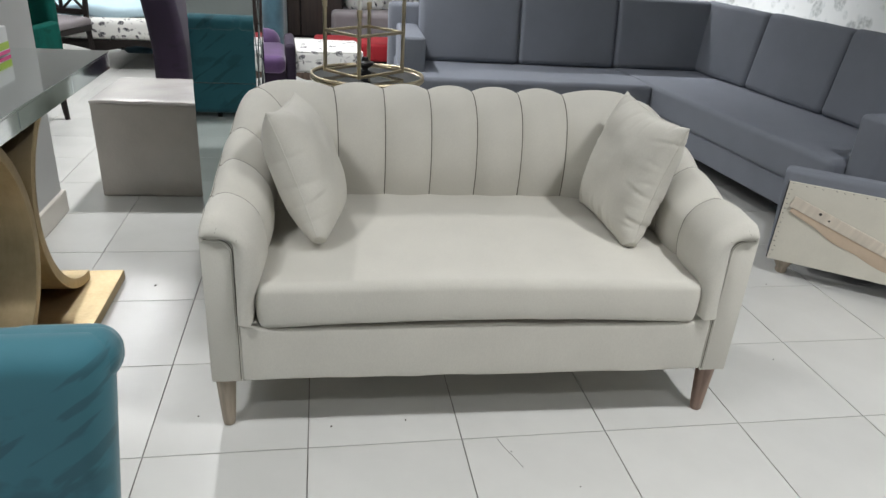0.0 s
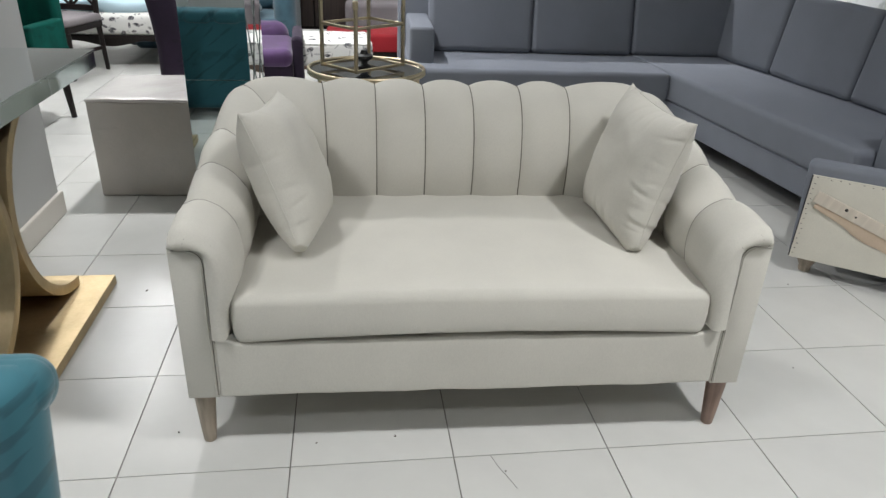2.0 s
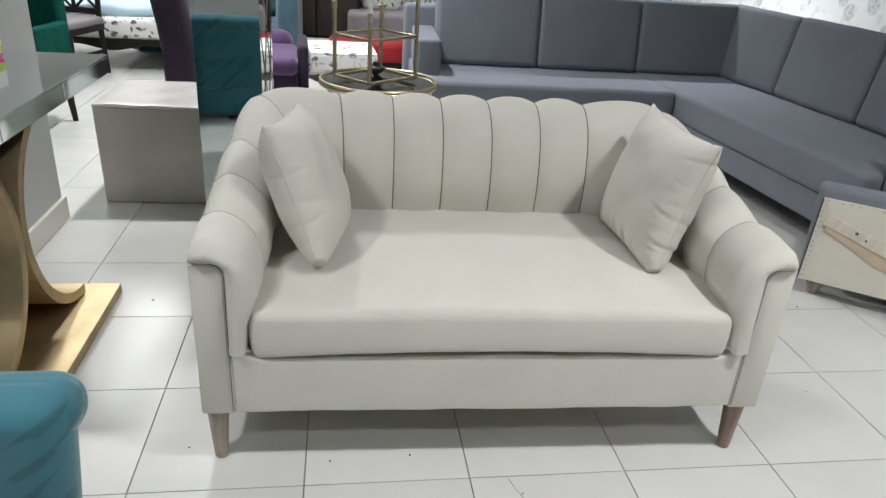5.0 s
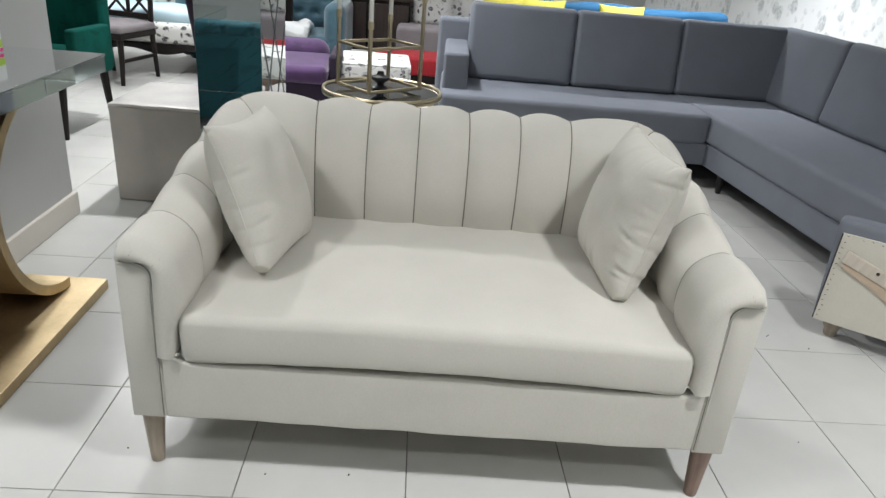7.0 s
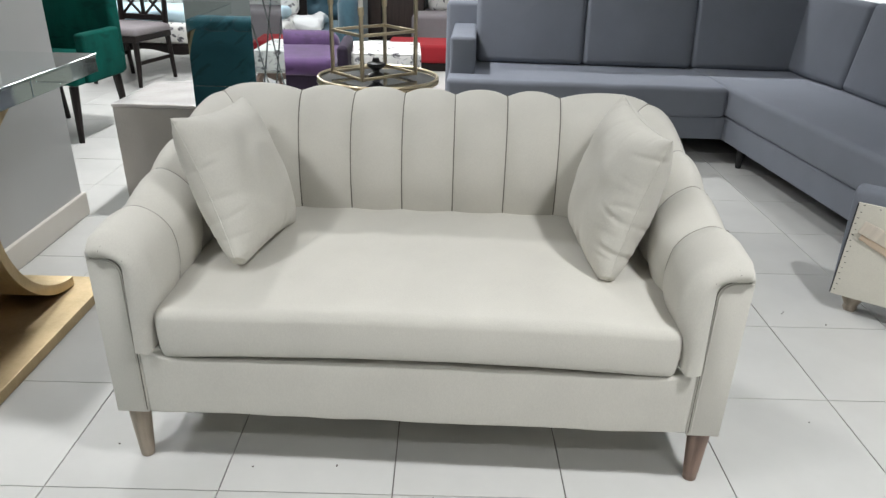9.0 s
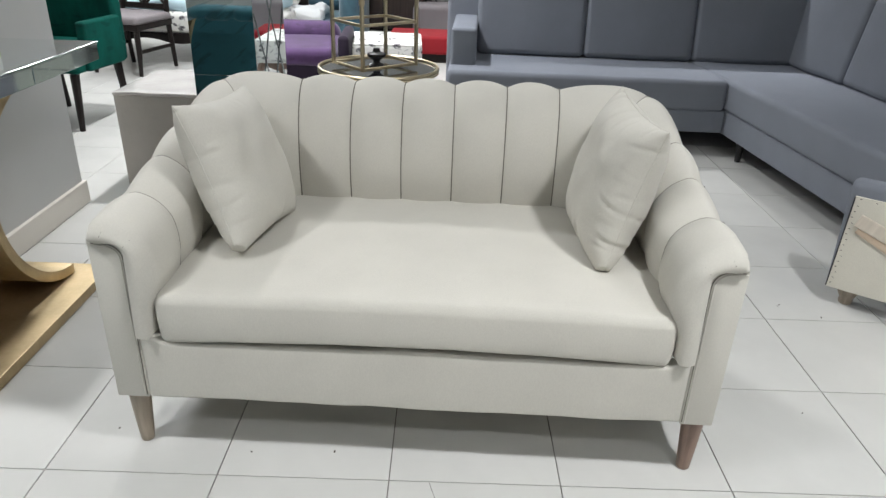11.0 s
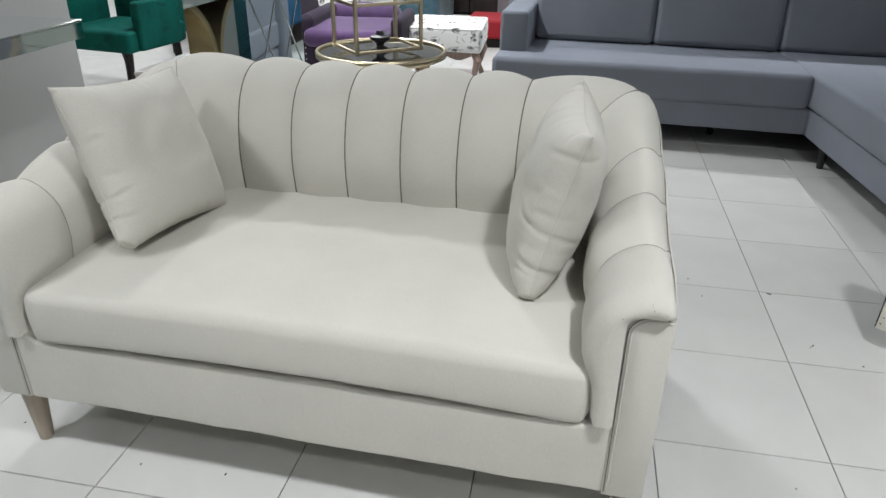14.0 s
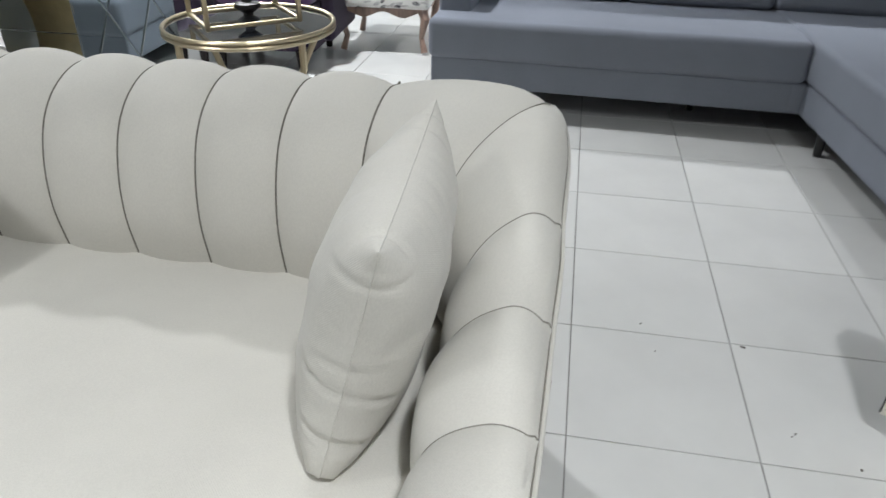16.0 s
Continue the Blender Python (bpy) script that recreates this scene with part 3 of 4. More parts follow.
def cushion(p):
    x, y = p.x / 0.56, p.y / 0.31
    ahead = max(0.0, -y)
    up = 0.016 * (1 - x * x) * (1 - 0.25 * ahead ** 2 - max(0.0, y) ** 2) * max(0.0, p.z / 0.0575)
    front = -0.004 * (1 - x * x) * ahead
    low = 0.021 * (1 - x * x) * ahead * max(0.0, -p.z / 0.0575)
    # rounded ends: a wide curve below, a tighter one above and round the front corners
    end = max(0.0, (abs(p.x) - 0.52) / 0.046)
    drop = 1 - math.sqrt(max(0.0, 1 - min(1, end) ** 2))
    below = max(0.0, (0.03 - p.z) / 0.0875)
    z = p.z - 0.002 * below * drop - 0.006 * (1 - below) * drop
    px = p.x - math.copysign(0.007 * below ** 2 * min(1, end), p.x)
    corner_in = 0.014 * drop * ahead ** 3
    bulge = -0.005 * max(0.0, 1 - (p.z / 0.0575) ** 2) * ahead ** 4
    return (px * (1 + 0.006 * wobble(p, 0.2, 1)), p.y + front + corner_in + bulge, z + up + low - (0.008 + 0.008 * below) * ahead ** 2 + wobble(p, 0.1, 0.0015, 5))


part("seat_cushion", rbox(1.142, 0.63, 0.115, 0.02, (56, 16, 6), 5, fn=cushion, at=(0, 0.3, 0.385)), M_LINEN, love, smooth=60)
for sx, mat, label in ((-1, M_LEG, "pale stained tapered leg"), (1, M_LEG_BROWN, "brown tapered leg with a knot")):
    for y in (0.04, 0.73):
        leg = lathe([(0.013, 0), (0.0155, 0.003), (0.018, 0.03), (0.0265, 0.155), (0.027, 0.172)], 20)
        part("leg", leg, mat, love, label, m=pose(sx * 0.657, y, 0))


def pillow_mesh(size, thick, seed, folded=False, crease=1.0):
    """A filled square pillow: drawn-in edges, pointed corners and short pinched folds along its seams."""
    bm = bmesh.new()
    n = 84
    rnd = random.Random(int(seed * 10))
    # pinches: edge, place along it, depth, width, reach
    pinches = []
    for edge in range(4):
        for k in range(11):
            pinches.append((edge, -0.93 + 1.86 * (k + rnd.uniform(0.0, 1.0)) / 11, crease * rnd.uniform(0.05, 1.0) ** 2.2, rnd.uniform(0.02, 0.034), rnd.uniform(0.1, 0.28), rnd.uniform(-0.3, 0.3)))
    rows = {}
    for side in (1, -1):
        for i in range(n + 1):
            for j in range(n + 1):
                a, b = math.sin(math.pi / 2 * (2 * i / n - 1) * 0.92) / math.sin(math.pi / 2 * 0.92), math.sin(math.pi / 2 * (2 * j / n - 1) * 0.92) / math.sin(math.pi / 2 * 0.92)
                rim = i in (0, n) or j in (0, n)
                if rim and side < 0:
                    rows[side, i, j] = rows[1, i, j]
                    continue
                px, pz = a * size / 2, b * size / 2
                px *= 1 - 0.085 * (1 - b * b) * abs(a) ** 2
                pz *= 1 - 0.085 * (1 - a * a) * abs(b) ** 2
                t = (max(0, 1 - abs(a) ** 2.6) * max(0, 1 - abs(b) ** 2.6)) ** 0.5
                h = side * thick / 2 * t
                h += wobble((a * 1.3, b * 1.3, side), 0.5, 0.006, seed) * t
                draw_x = draw_z = 0.0
                for edge, at, deep, wide, reach, slant in pinches:
                    along, away = ((b, 1 + a), (b, 1 - a), (a, 1 + b), (a, 1 - b))[edge]
                    if away > 1.2 * reach * 2:
                        continue
                    d = (along - at - slant * away * side) / (wide * (1 + 1.2 * away))
                    if abs(d) > 3:
                        continue
                    g = deep * math.exp(-d * d) * math.exp(-(away / reach) ** 2)
                    ridge = deep * 0.5 * math.exp(-(d - 1.5) ** 2) * math.exp(-((away - 0.1) / reach) ** 2)
                    h -= side * (0.0105 * g - 0.0075 * ridge) * max(0.0, 1 - along ** 2) ** 1.6 * (0.0 if rim else min(1, away * 9))
                    pull = 0.004 * g
                    if edge < 2:
                        draw_x += pull * (1 if edge == 0 else -1)
                    else:
                        draw_z += pull * (1 if edge == 2 else -1)
                px, pz = px + draw_x, pz + draw_z
                if folded:
                    # the lower front corner is tucked under and sits flat on the seat
                    over = -(px + pz) / size - 0.9
                    if over > 0:
                        px, pz = px + over * size * 0.45, pz + over * size * 0.45
                        h += 0.25 * over * size * 0.5
                rows[side, i, j] = bm.verts.new((px, h, pz))
    for side in (1, -1):
        for i in range(n):
            for j in range(n):
                bm.faces.new((rows[side, i, j], rows[side, i + 1, j], rows[side, i + 1, j + 1], rows[side, i, j + 1]))
    bmesh.ops.recalc_face_normals(bm, faces=bm.faces)
    edge = [rows[1, i, 0].co.copy() for i in range(n)] + [rows[1, n, j].co.copy() for j in range(n)] + [rows[1, n - i, n].co.copy() for i in range(n)] + [rows[1, 0, n - j].co.copy() for j in range(n)]
    return bm, edge


def plane_pose(bf, tf, bb):
    """The pose of an upright square thing from three corners: lower front, upper front, lower back."""
    bf, tf, bb = Vector(bf), Vector(tf), Vector(bb)
    z = (tf - bf).normalized()
    x = (bb - bf)
    x = (x - z * x.dot(z)).normalized()
    y = z.cross(x)
    mid = bf + (tf - bf) / 2 + (bb - bf) / 2
    m = Matrix((x, y, z)).transposed().to_4x4()
    m.translation = mid
    return m


def pillow(m, size, thick, seed, label, crease):
    ob = thing("throw_pillow", m, label, "pillow", "pillows on the loveseat")
    bm, edge = pillow_mesh(size, thick, seed, True, crease)
    part("cover", bm, M_LINEN, ob, smooth=60)
    part("piping", tube(edge, 0.0015, 5, closed=True), M_LINEN, ob)
    return ob


pillow(plane_pose((0.484, 0.212, 0.455), (0.573, 0.203, 0.79), (0.461, 0.572, 0.455)), 0.371, 0.156, 1.0, "plump beige linen pillow leaning against the arm with creased corners", 1.3)
pillow(plane_pose((-0.36, 0.216, 0.468), (-0.474, 0.259, 0.774), (-0.318, 0.543, 0.464)), 0.362, 0.16, 4.0, "plump square beige linen pillow against the arm", 0.6)

# ---- the grey corner sofa ----
corner = thing("corner_sofa", None, "grey upholstered corner sofa with loose back cushions", "sofa")


def soft(seed, amount=0.004):
    return lambda p: (p.x, p.y, p.z + wobble(p, 0.25, amount, seed))


SB = pose(1.66, 2.64, 0, 0, 0, -2.5)
SW = pose(1.66, 2.64, 0, 0, 0, 5.0)
# the long side, its seat front along y = 0
part("base", rbox(1.52, 0.8, 0.13, 0.012, at=(-0.79, 0.42, 0.185)), M_GREY, corner, m=SB)
part("seat", rbox(1.56, 0.9, 0.17, 0.03, (10, 6, 1), fn=soft(1), at=(-0.78, 0.45, 0.33)), M_GREY, corner, m=SB)
part("arm", rbox(0.145, 0.78, 0.48, 0.02, at=(-1.475, 0.55, 0.38)), M_GREY, corner, m=SB)
part("back_frame", rbox(2.5, 0.14, 0.73, 0.03, at=(-0.35, 0.86, 0.385)), M_GREY, corner, m=SB)
for i in range(3):
    part("back_cushion", rbox(0.668, 0.2, 0.465, 0.035, (8, 2, 6), 4, fn=lambda p: (p.x, p.y * (1 + 0.5 * (0.33 - abs(p.x))), p.z + wobble(p, 0.2, 0.006, 2)), at=(0, 0, 0)), M_GREY, corner,
         m=SB @ pose(-1.07 + 0.665 * i, 0.68, 0.635, -9))
part("base", rbox(0.9, 0.8, 0.13, 0.012, at=(0.4, 0.42, 0.185)), M_GREY, corner, m=SB)
# the wing that comes forward, its seat front along x = 0
part("base", rbox(0.88, 1.56, 0.13, 0.012, at=(0.45, -0.74, 0.185)), M_GREY, corner, m=SW)
part("seat", rbox(0.95, 2.4, 0.17, 0.03, (6, 10, 1), fn=soft(3), at=(0.475, -0.31, 0.335)), M_GREY, corner, m=SW)
part("back_frame", rbox(0.14, 2.6, 0.73, 0.03, at=(0.93, -0.35, 0.385)), M_GREY, corner, m=SW)
part("arm", rbox(0.8, 0.16, 0.5, 0.025, at=(0.47, -1.59, 0.38)), M_GREY, corner, m=SW)
for i in range(3):
    part("back_cushion", rbox(0.2, 0.668, 0.465, 0.035, (2, 8, 6), 4, fn=lambda p: (p.x * (1 + 0.5 * (0.33 - abs(p.y))), p.y, p.z + wobble(p, 0.2, 0.006, 8)), at=(0, 0, 0)), M_GREY, corner,
         m=SW @ pose(0.72, 0.28 - 0.67 * i, 0.635, 0, 9))
for x, y, m in ((0.07, -0.12, SW), (0.07, -1.3, SW), (-0.38, 0.33, SB), (-1.4, 0.12, SB), (-1.4, 0.8, SB), (0.8, -1.4, SW), (0.8, 0.8, SB)):
    part("leg", lathe([(0.014, 0), (0.016, 0.005), (0.024, 0.125)], 14), M_BLACK, corner, "black tapered plastic leg", m=m @ pose(x, y, 0))

# ---- the taupe cube pouf ----
pouf = thing("cube_pouf", pose(-1.12, 2.06, 0, 0, 0, -1.5), "taupe vinyl cube pouf under clear plastic wrap", "pouf")
def puffy(p):
    return (p.x * (1.0 + 0.06 * p.z), p.y, p.z + wobble(p, 0.12, 0.003, 6))


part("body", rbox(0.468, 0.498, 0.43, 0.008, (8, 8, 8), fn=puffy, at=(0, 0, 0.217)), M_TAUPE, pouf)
# the lid's paler colour holds the brightness of the upward face
part("lid", rbox(0.478, 0.502, 0.016, 0.007, (10, 10, 1), fn=lambda p: (p.x, p.y, p.z + wobble(p, 0.1, 0.004, 11)), at=(0, 0, 0.44)), M_WRAP, pouf, "top under glossy clear wrap, coloured paler for the light on it")

# ---- the mirrored pedestal ----
pedestal = thing("mirror_pedestal", pose(-0.73, 1.671, 0, 0, 0, 0.6), "tall square silver mirror pedestal standing behind the loveseat", "pedestal")
part("core", rbox(0.226, 0.506, 1.1, 0.003, at=(0, 0, 0.55)), M_BLACK, pedestal)
for sy, rz, z0, z1 in ((-1, 0, 0.0, 0.6205), (-1, 0, 0.6225, 1.1), (1, 180, 0.0, 1.1)):
    part("mirror_panel", rbox(0.238, 0.006, z1 - z0, 0.0004, k=1, at=(0, -0.256, (z0 + z1) / 2)), M_MIRROR, pedestal, m=pose(0, 0, 0, 0, 0, rz), smooth=0)
for rz in (90, 270):
    part("mirror_panel", rbox(0.506, 0.006, 1.1, 0.0012, k=1, at=(0, -0.116, 0.55)), M_MIRROR, pedestal, m=pose(0, 0, 0, 0, 0, rz), smooth=0)
# bevelled lines that cross the side face in two columns of diamonds
for y0, z0, slope in ((-0.108, 0.65, -0.72), (-0.108, 0.65, 0.72), (0.129, 0.65, -0.72), (0.129, 0.65, 0.72)):
    ends = []
    for z in (0.01, 1.09):
        y = y0 + (z - z0) * slope
        if abs(y) > 0.25:
            y = math.copysign(0.25, y)
            z = z0 + (y - y0) / slope
        ends.append((0.1195, y, z))
    part("cut_line", tube(ends, 0.003, 4), M_BEVEL, pedestal, "crossing cut line in the mirror", smooth=0)

# ---- the round side table with its lantern ----
TABLE = pose(-0.165, 1.55, 0)
table = thing("side_table", TABLE, "round champagne metal side table with smoked glass top", "table")
circle = [(0.232 * math.cos(2 * math.pi * k / 48), 0.232 * math.sin(2 * math.pi * k / 48)) for k in range(48)]
part("rim", join(tube([(x, y, 0.646) for x, y in circle], 0.0065, 8, closed=True), tube([(x, y, 0.633) for x, y in circle], 0.0065, 8, closed=True)), M_GOLDTUBE, table)
part("glass_top", lathe([(0.226, 0.633), (0.227, 0.643), (0.2, 0.643)], 48), M_SMOKE, table, "smoked dark glass top")
for k in range(4):
    a = math.pi / 4 + k * math.pi / 2 + 0.25
    c, s = math.cos(a), math.sin(a)
    part("leg", tube([(0.225 * c, 0.225 * s, 0.635), (0.225 * c, 0.225 * s, 0.56), (0.13 * c, 0.13 * s, 0.42), (0.13 * c, 0.13 * s, 0.16), (0.2 * c, 0.2 * s, 0.01)], 0.01, 8), M_GOLDTUBE, table)

lantern = thing("candle_stand", pose(-0.18, 1.55, 0.655, 0, 0, 41), "champagne metal four-post candle stand with white candles", "candle stand")
QX, QY = 0.125, 0.1
for z in (0.007, 0.165):
    ring = [(-QX, -QY), (QX, -QY), (QX, QY), (-QX, QY)]
    for (ax, ay), (bx, by) in zip(ring, ring[1:] + ring[:1]):
        part("rail", rbox(abs(bx - ax) + 0.011, abs(by - ay) + 0.011, 0.011, 0.002, at=((ax + bx) / 2, (ay + by) / 2, z)), M_GOLDTUBE, lantern)
for x, y, h in ((-QX, -QY, 0.235), (QX, -QY, 0.33), (QX, QY, 0.235), (-QX, QY, 0.255)):
    post = part("post", rbox(0.0125, 0.0125, h, 0.002, at=(x, y, h / 2)), M_GOLDTUBE, lantern)
    part("socket", lathe([(0.009, h), (0.011, h + 0.004), (0.011, h + 0.028), (0.008, h + 0.03)], 14), M_GOLDTUBE, post, m=pose(x, y, 0))
    part("candle", lathe([(0.0085, h + 0.028), (0.0085, h + 0.2), (0.002, h + 0.205)], 14), M_CANDLE, post, "plain white candle", m=pose(x, y, 0))
holder = thing("candle_holder", TABLE @ pose(-0.01, 0.02, 0.644), "small black turned candle holder", "candle holder")
part("cup", lathe([(0.03, 0), (0.032, 0.006), (0.014, 0.016), (0.014, 0.024), (0.036, 0.04), (0.036, 0.05), (0.016, 0.056), (0.012, 0.07)], 20), M_BLACK, holder)

# ---- the mirrored console with the gold curved pedestal ----
console = thing("console_table", pose(-1.265, 0.555, 0), "mirror-topped console on a curved gold pedestal and plinth", "console table")
part("plinth", rbox(0.4, 0.83, 0.035, 0.003, at=(0.0, 0.0, 0.0185)), M_GOLD, console, "flat gold plinth")


def curved_leg(sign):
    """One bowed gold sheet, wide at its top and foot and close to its twin at the waist."""
    line = []
    for k in range(49):
        a = radians(-87 + 168 * k / 48)
        line.append((sign * (0.368 - 0.334 * math.cos(a)), 0.391 + 0.321 * math.sin(a)))
    out = []
    for i, (y, z) in enumerate(line):
        y2, z2 = line[min(i + 1, 48)]
        y1, z1 = line[max(i - 1, 0)]
        t = Vector((y2 - y1, z2 - z1)).normalized()
        out.append((y - t.y * 0.033 * sign, max(0.037, z + t.x * 0.033 * sign)))
    return line + out[::-1]


for sign in (1, -1):
    part("curved_leg", slab(curved_leg(sign), 0.24, "x", 0.002), M_GOLD, console, "curved brushed gold sheet leg", m=pose(-0.135, 0, 0))
part("top_frame", rbox(0.376, 1.2, 0.05, 0.003, at=(0, 0, 0.742)), M_DARKWOOD, console)
part("top_mirror", rbox(0.392, 1.216, 0.007, 0.0012, k=1, at=(0, 0, 0.7715)), M_MIRROR_TOP, console, "mirror glass top", smooth=0)
for k in range(3):
    part("edge_mirror", rbox(0.005, 0.4, 0.05, 0.001, k=1, at=(0.1915, -0.4035 + 0.4035 * k, 0.742)), M_MIRROR_TOP, console, smooth=0)
for y in (-0.603, 0.603):
    part("edge_mirror", rbox(0.376, 0.005, 0.05, 0.001, k=1, at=(0, y, 0.742)), M_MIRROR_TOP, console, smooth=0)

tissue = thing("tissue_box", pose(-1.4, 0.945, 0.776, 0, 0, 0), "white tissue box with green and pink stripes", "tissue box")
part("carton", rbox(0.12, 0.23, 0.085, 0.004, at=(0, 0, 0.0425)), M_CARD, tissue)
for z0, w, mat, label in ((0.008, 0.011, M_PINK, "pink stripe"), (0.027, 0.022, M_LIME, "lime green stripe")):
    part("stripe", rbox(0.0012, 0.222, w, 0.0004, at=(0.0605, 0, z0)), mat, tissue, label)
    part("stripe", rbox(0.112, 0.0012, w, 0.0004, at=(0, -0.1155, z0)), mat, tissue, label)

# ---- the teal armchair ----
teal = thing("slipper_chair", pose(-1.28, -0.475, 0, 0, 0, 0), "wide low teal velvet chair with a puffed top edge", "chair")


def taper(p):
    return (p.x * (1.0 + 0.16 * (p.z - 0.25)) , p.y, p.z + wobble(p, 0.15, 0.004, 2))


part("back", rbox(1.225, 0.09, 0.622, 0.042, (10, 2, 8), 4, fn=taper, at=(0, -0.014, 0.338)), M_TEAL, teal)
part("top_roll", rbox(1.24, 0.094, 0.085, 0.04, (10, 2, 2), 4, fn=lambda p: (p.x, p.y, p.z + wobble(p, 0.1, 0.003, 4)), at=(0, 0.0, 0.606)), M_TEAL, teal)
for k in range(7):
    part("top_puff", rbox(0.177, 0.09, 0.09, 0.042, (3, 2, 2), 4, at=(-0.531 + 0.177 * k, 0.012, 0.602)), M_TEAL, teal)
part("seat", rbox(1.17, 0.5, 0.2, 0.05, (6, 6, 2), 4, at=(0, -0.28, 0.18)), M_TEAL, teal)
for sx in (-1, 1):
    for y in (-0.02, -0.45):
        part("leg", lathe([(0.014, 0), (0.024, 0.085)], 14), M_DARKWOOD, teal, m=pose(sx * 0.3, y, 0))

# ---- the unfinished seat seen from behind ----
crate = thing("unfinished_chair", pose(1.445, 0.93, 0, 0, 0, -37), "unfinished grey armchair showing bare backing cloth and pine rail", "armchair")


def lean(p):
    return (p.x - 0.03 * p.z, p.y + 0.06 * p.z, p.z)


part("back_frame", rbox(0.68, 0.085, 0.375, 0.022, (6, 1, 4), fn=lean, at=(0.335, 0.05, 0.258)), M_GREY, crate)
cloth = part("backing_cloth", rbox(0.648, 0.006, 0.33, 0.002, (6, 1, 6), fn=lambda p: (p.x + 0.02 * (p.z + 0.16), p.y + 0.06 * p.z, p.z), at=(0.329, 0.004, 0.236)), M_CANVAS, crate, "unbleached backing cloth")
part("rail", rbox(0.655, 0.008, 0.046, 0.003), M_PINE, crate, "bare pale pine rail", m=pose(0.35, -0.004, 0.22, -2, 19))


def torn(p):
    return (p.x, p.y, p.z + (wobble((p.x, 0, 0), 0.16, 0.02, 7) + 0.03 * max(0, -p.x - 0.1) / 0.2 if p.z < 0 else wobble((p.x, 0, 0), 0.05, 0.006, 9)))


part("torn_cloth", rbox(0.62, 0.005, 0.062, 0.001, (40, 1, 2), 1, fn=torn), M_CANVAS_WARM, crate, "torn strip of warm cloth", m=pose(0.335, -0.0025, 0.183, -2, 19))
part("seat", rbox(0.6, 0.5, 0.12, 0.03, at=(0.34, 0.36, 0.17)), M_GREY, crate)
# a thin black tube draws the shade of the gap along the cloth's edge
part("gap_shade", tube([(0.004, -0.007, 0.075), (0.0085, 0.002, 0.25), (0.012, 0.0085, 0.4)], 0.0022, 5), M_BLACK, crate, "black strip for the shade in the gap beside the cloth")
for k in range(15):
    part("staple", rbox(0.0055, 0.0022, 0.002, 0.0005, k=1), M_STAPLE, cloth, m=pose(0.0145 + 0.003 * ((k * 7) % 3) + 0.0004 * k, 0.06 * (0.02 * k - 0.146) - 0.0012, 0.09 + 0.02 * k, 0, 10 * (k % 3) - 8))
for k in range(17):
    part("staple", rbox(0.006, 0.0022, 0.002, 0.0005, k=1), M_STAPLE, cloth, m=pose(0.03 + 0.035 * k + 0.006 * ((k * 5) % 3), 0.0088, 0.394 - 0.003 * (k % 2), 0, 12 * (k % 2)))
for x in (0.07, 0.56):
    for y in (0.06, 0.52):
        part("foot", lathe([(0.02, 0), (0.024, 0.01), (0.022, 0.02), (0.034, 0.045), (0.036, 0.058), (0.03, 0.075)], 18), M_LEG, crate, "turned bare wooden foot", m=pose(x, y, 0))
part("staple_hole", lathe([(0.006, 0), (0.006, 0.002)], 8), M_STAPLE, crate, m=pose(0.15, -0.0085, 0.297, 90))
part("staple_hole", lathe([(0.004, 0), (0.004, 0.002)], 8), M_STAPLE, crate, m=pose(0.185, -0.0085, 0.277, 90))


# ---- seats further back ----
def dining_chair(m, seat, label):
    ob = thing("dining_chair", m, label, "chair", "dining chairs")
    part("seat", rbox(0.46, 0.46, 0.07, 0.03, (3, 3, 1), at=(0, 0, 0.46)), seat, ob)
    part("seat_frame", rbox(0.45, 0.45, 0.05, 0.006, at=(0, 0, 0.405)), M_DARKWOOD, ob)
    for x in (-0.2, 0.2):
        part("leg", tube([(x, -0.2, 0.4), (x, -0.2, 0.2), (x, -0.215, 0.0)], 0.02, 8, radii=[0.024, 0.02, 0.015]), M_DARKWOOD, ob)
        part("leg", tube([(x, 0.24, 1.0), (x, 0.2, 0.45), (x, 0.24, 0.0)], 0.02, 8, radii=[0.018, 0.022, 0.016]), M_DARKWOOD, ob)
    for z in (0.53, 0.97):
        part("back_rail", rbox(0.42, 0.025, 0.05, 0.008, at=(0, 0.215, z)), M_DARKWOOD, ob)
    part("back_rail", rbox(0.38, 0.02, 0.03, 0.006, at=(0, 0.217, 0.75)), M_DARKWOOD, ob)
    part("back_post", rbox(0.026, 0.024, 0.42, 0.006, at=(0, 0.218, 0.75)), M_DARKWOOD, ob)
    for side in (-0.1, 0.1):
        for z in (0.55, 0.76):
            for sgn in (1, -1):
                part("lattice_bar", tube([(side - 0.085 * sgn, 0.216, z), (side + 0.085 * sgn, 0.22, z + 0.19)], 0.011, 6), M_DARKWOOD, ob)
    for x in (-0.2, 0.2):
        part("stretcher", rbox(0.02, 0.4, 0.03, 0.004, at=(x, 0.0, 0.2)), M_DARKWOOD, ob)
    return ob


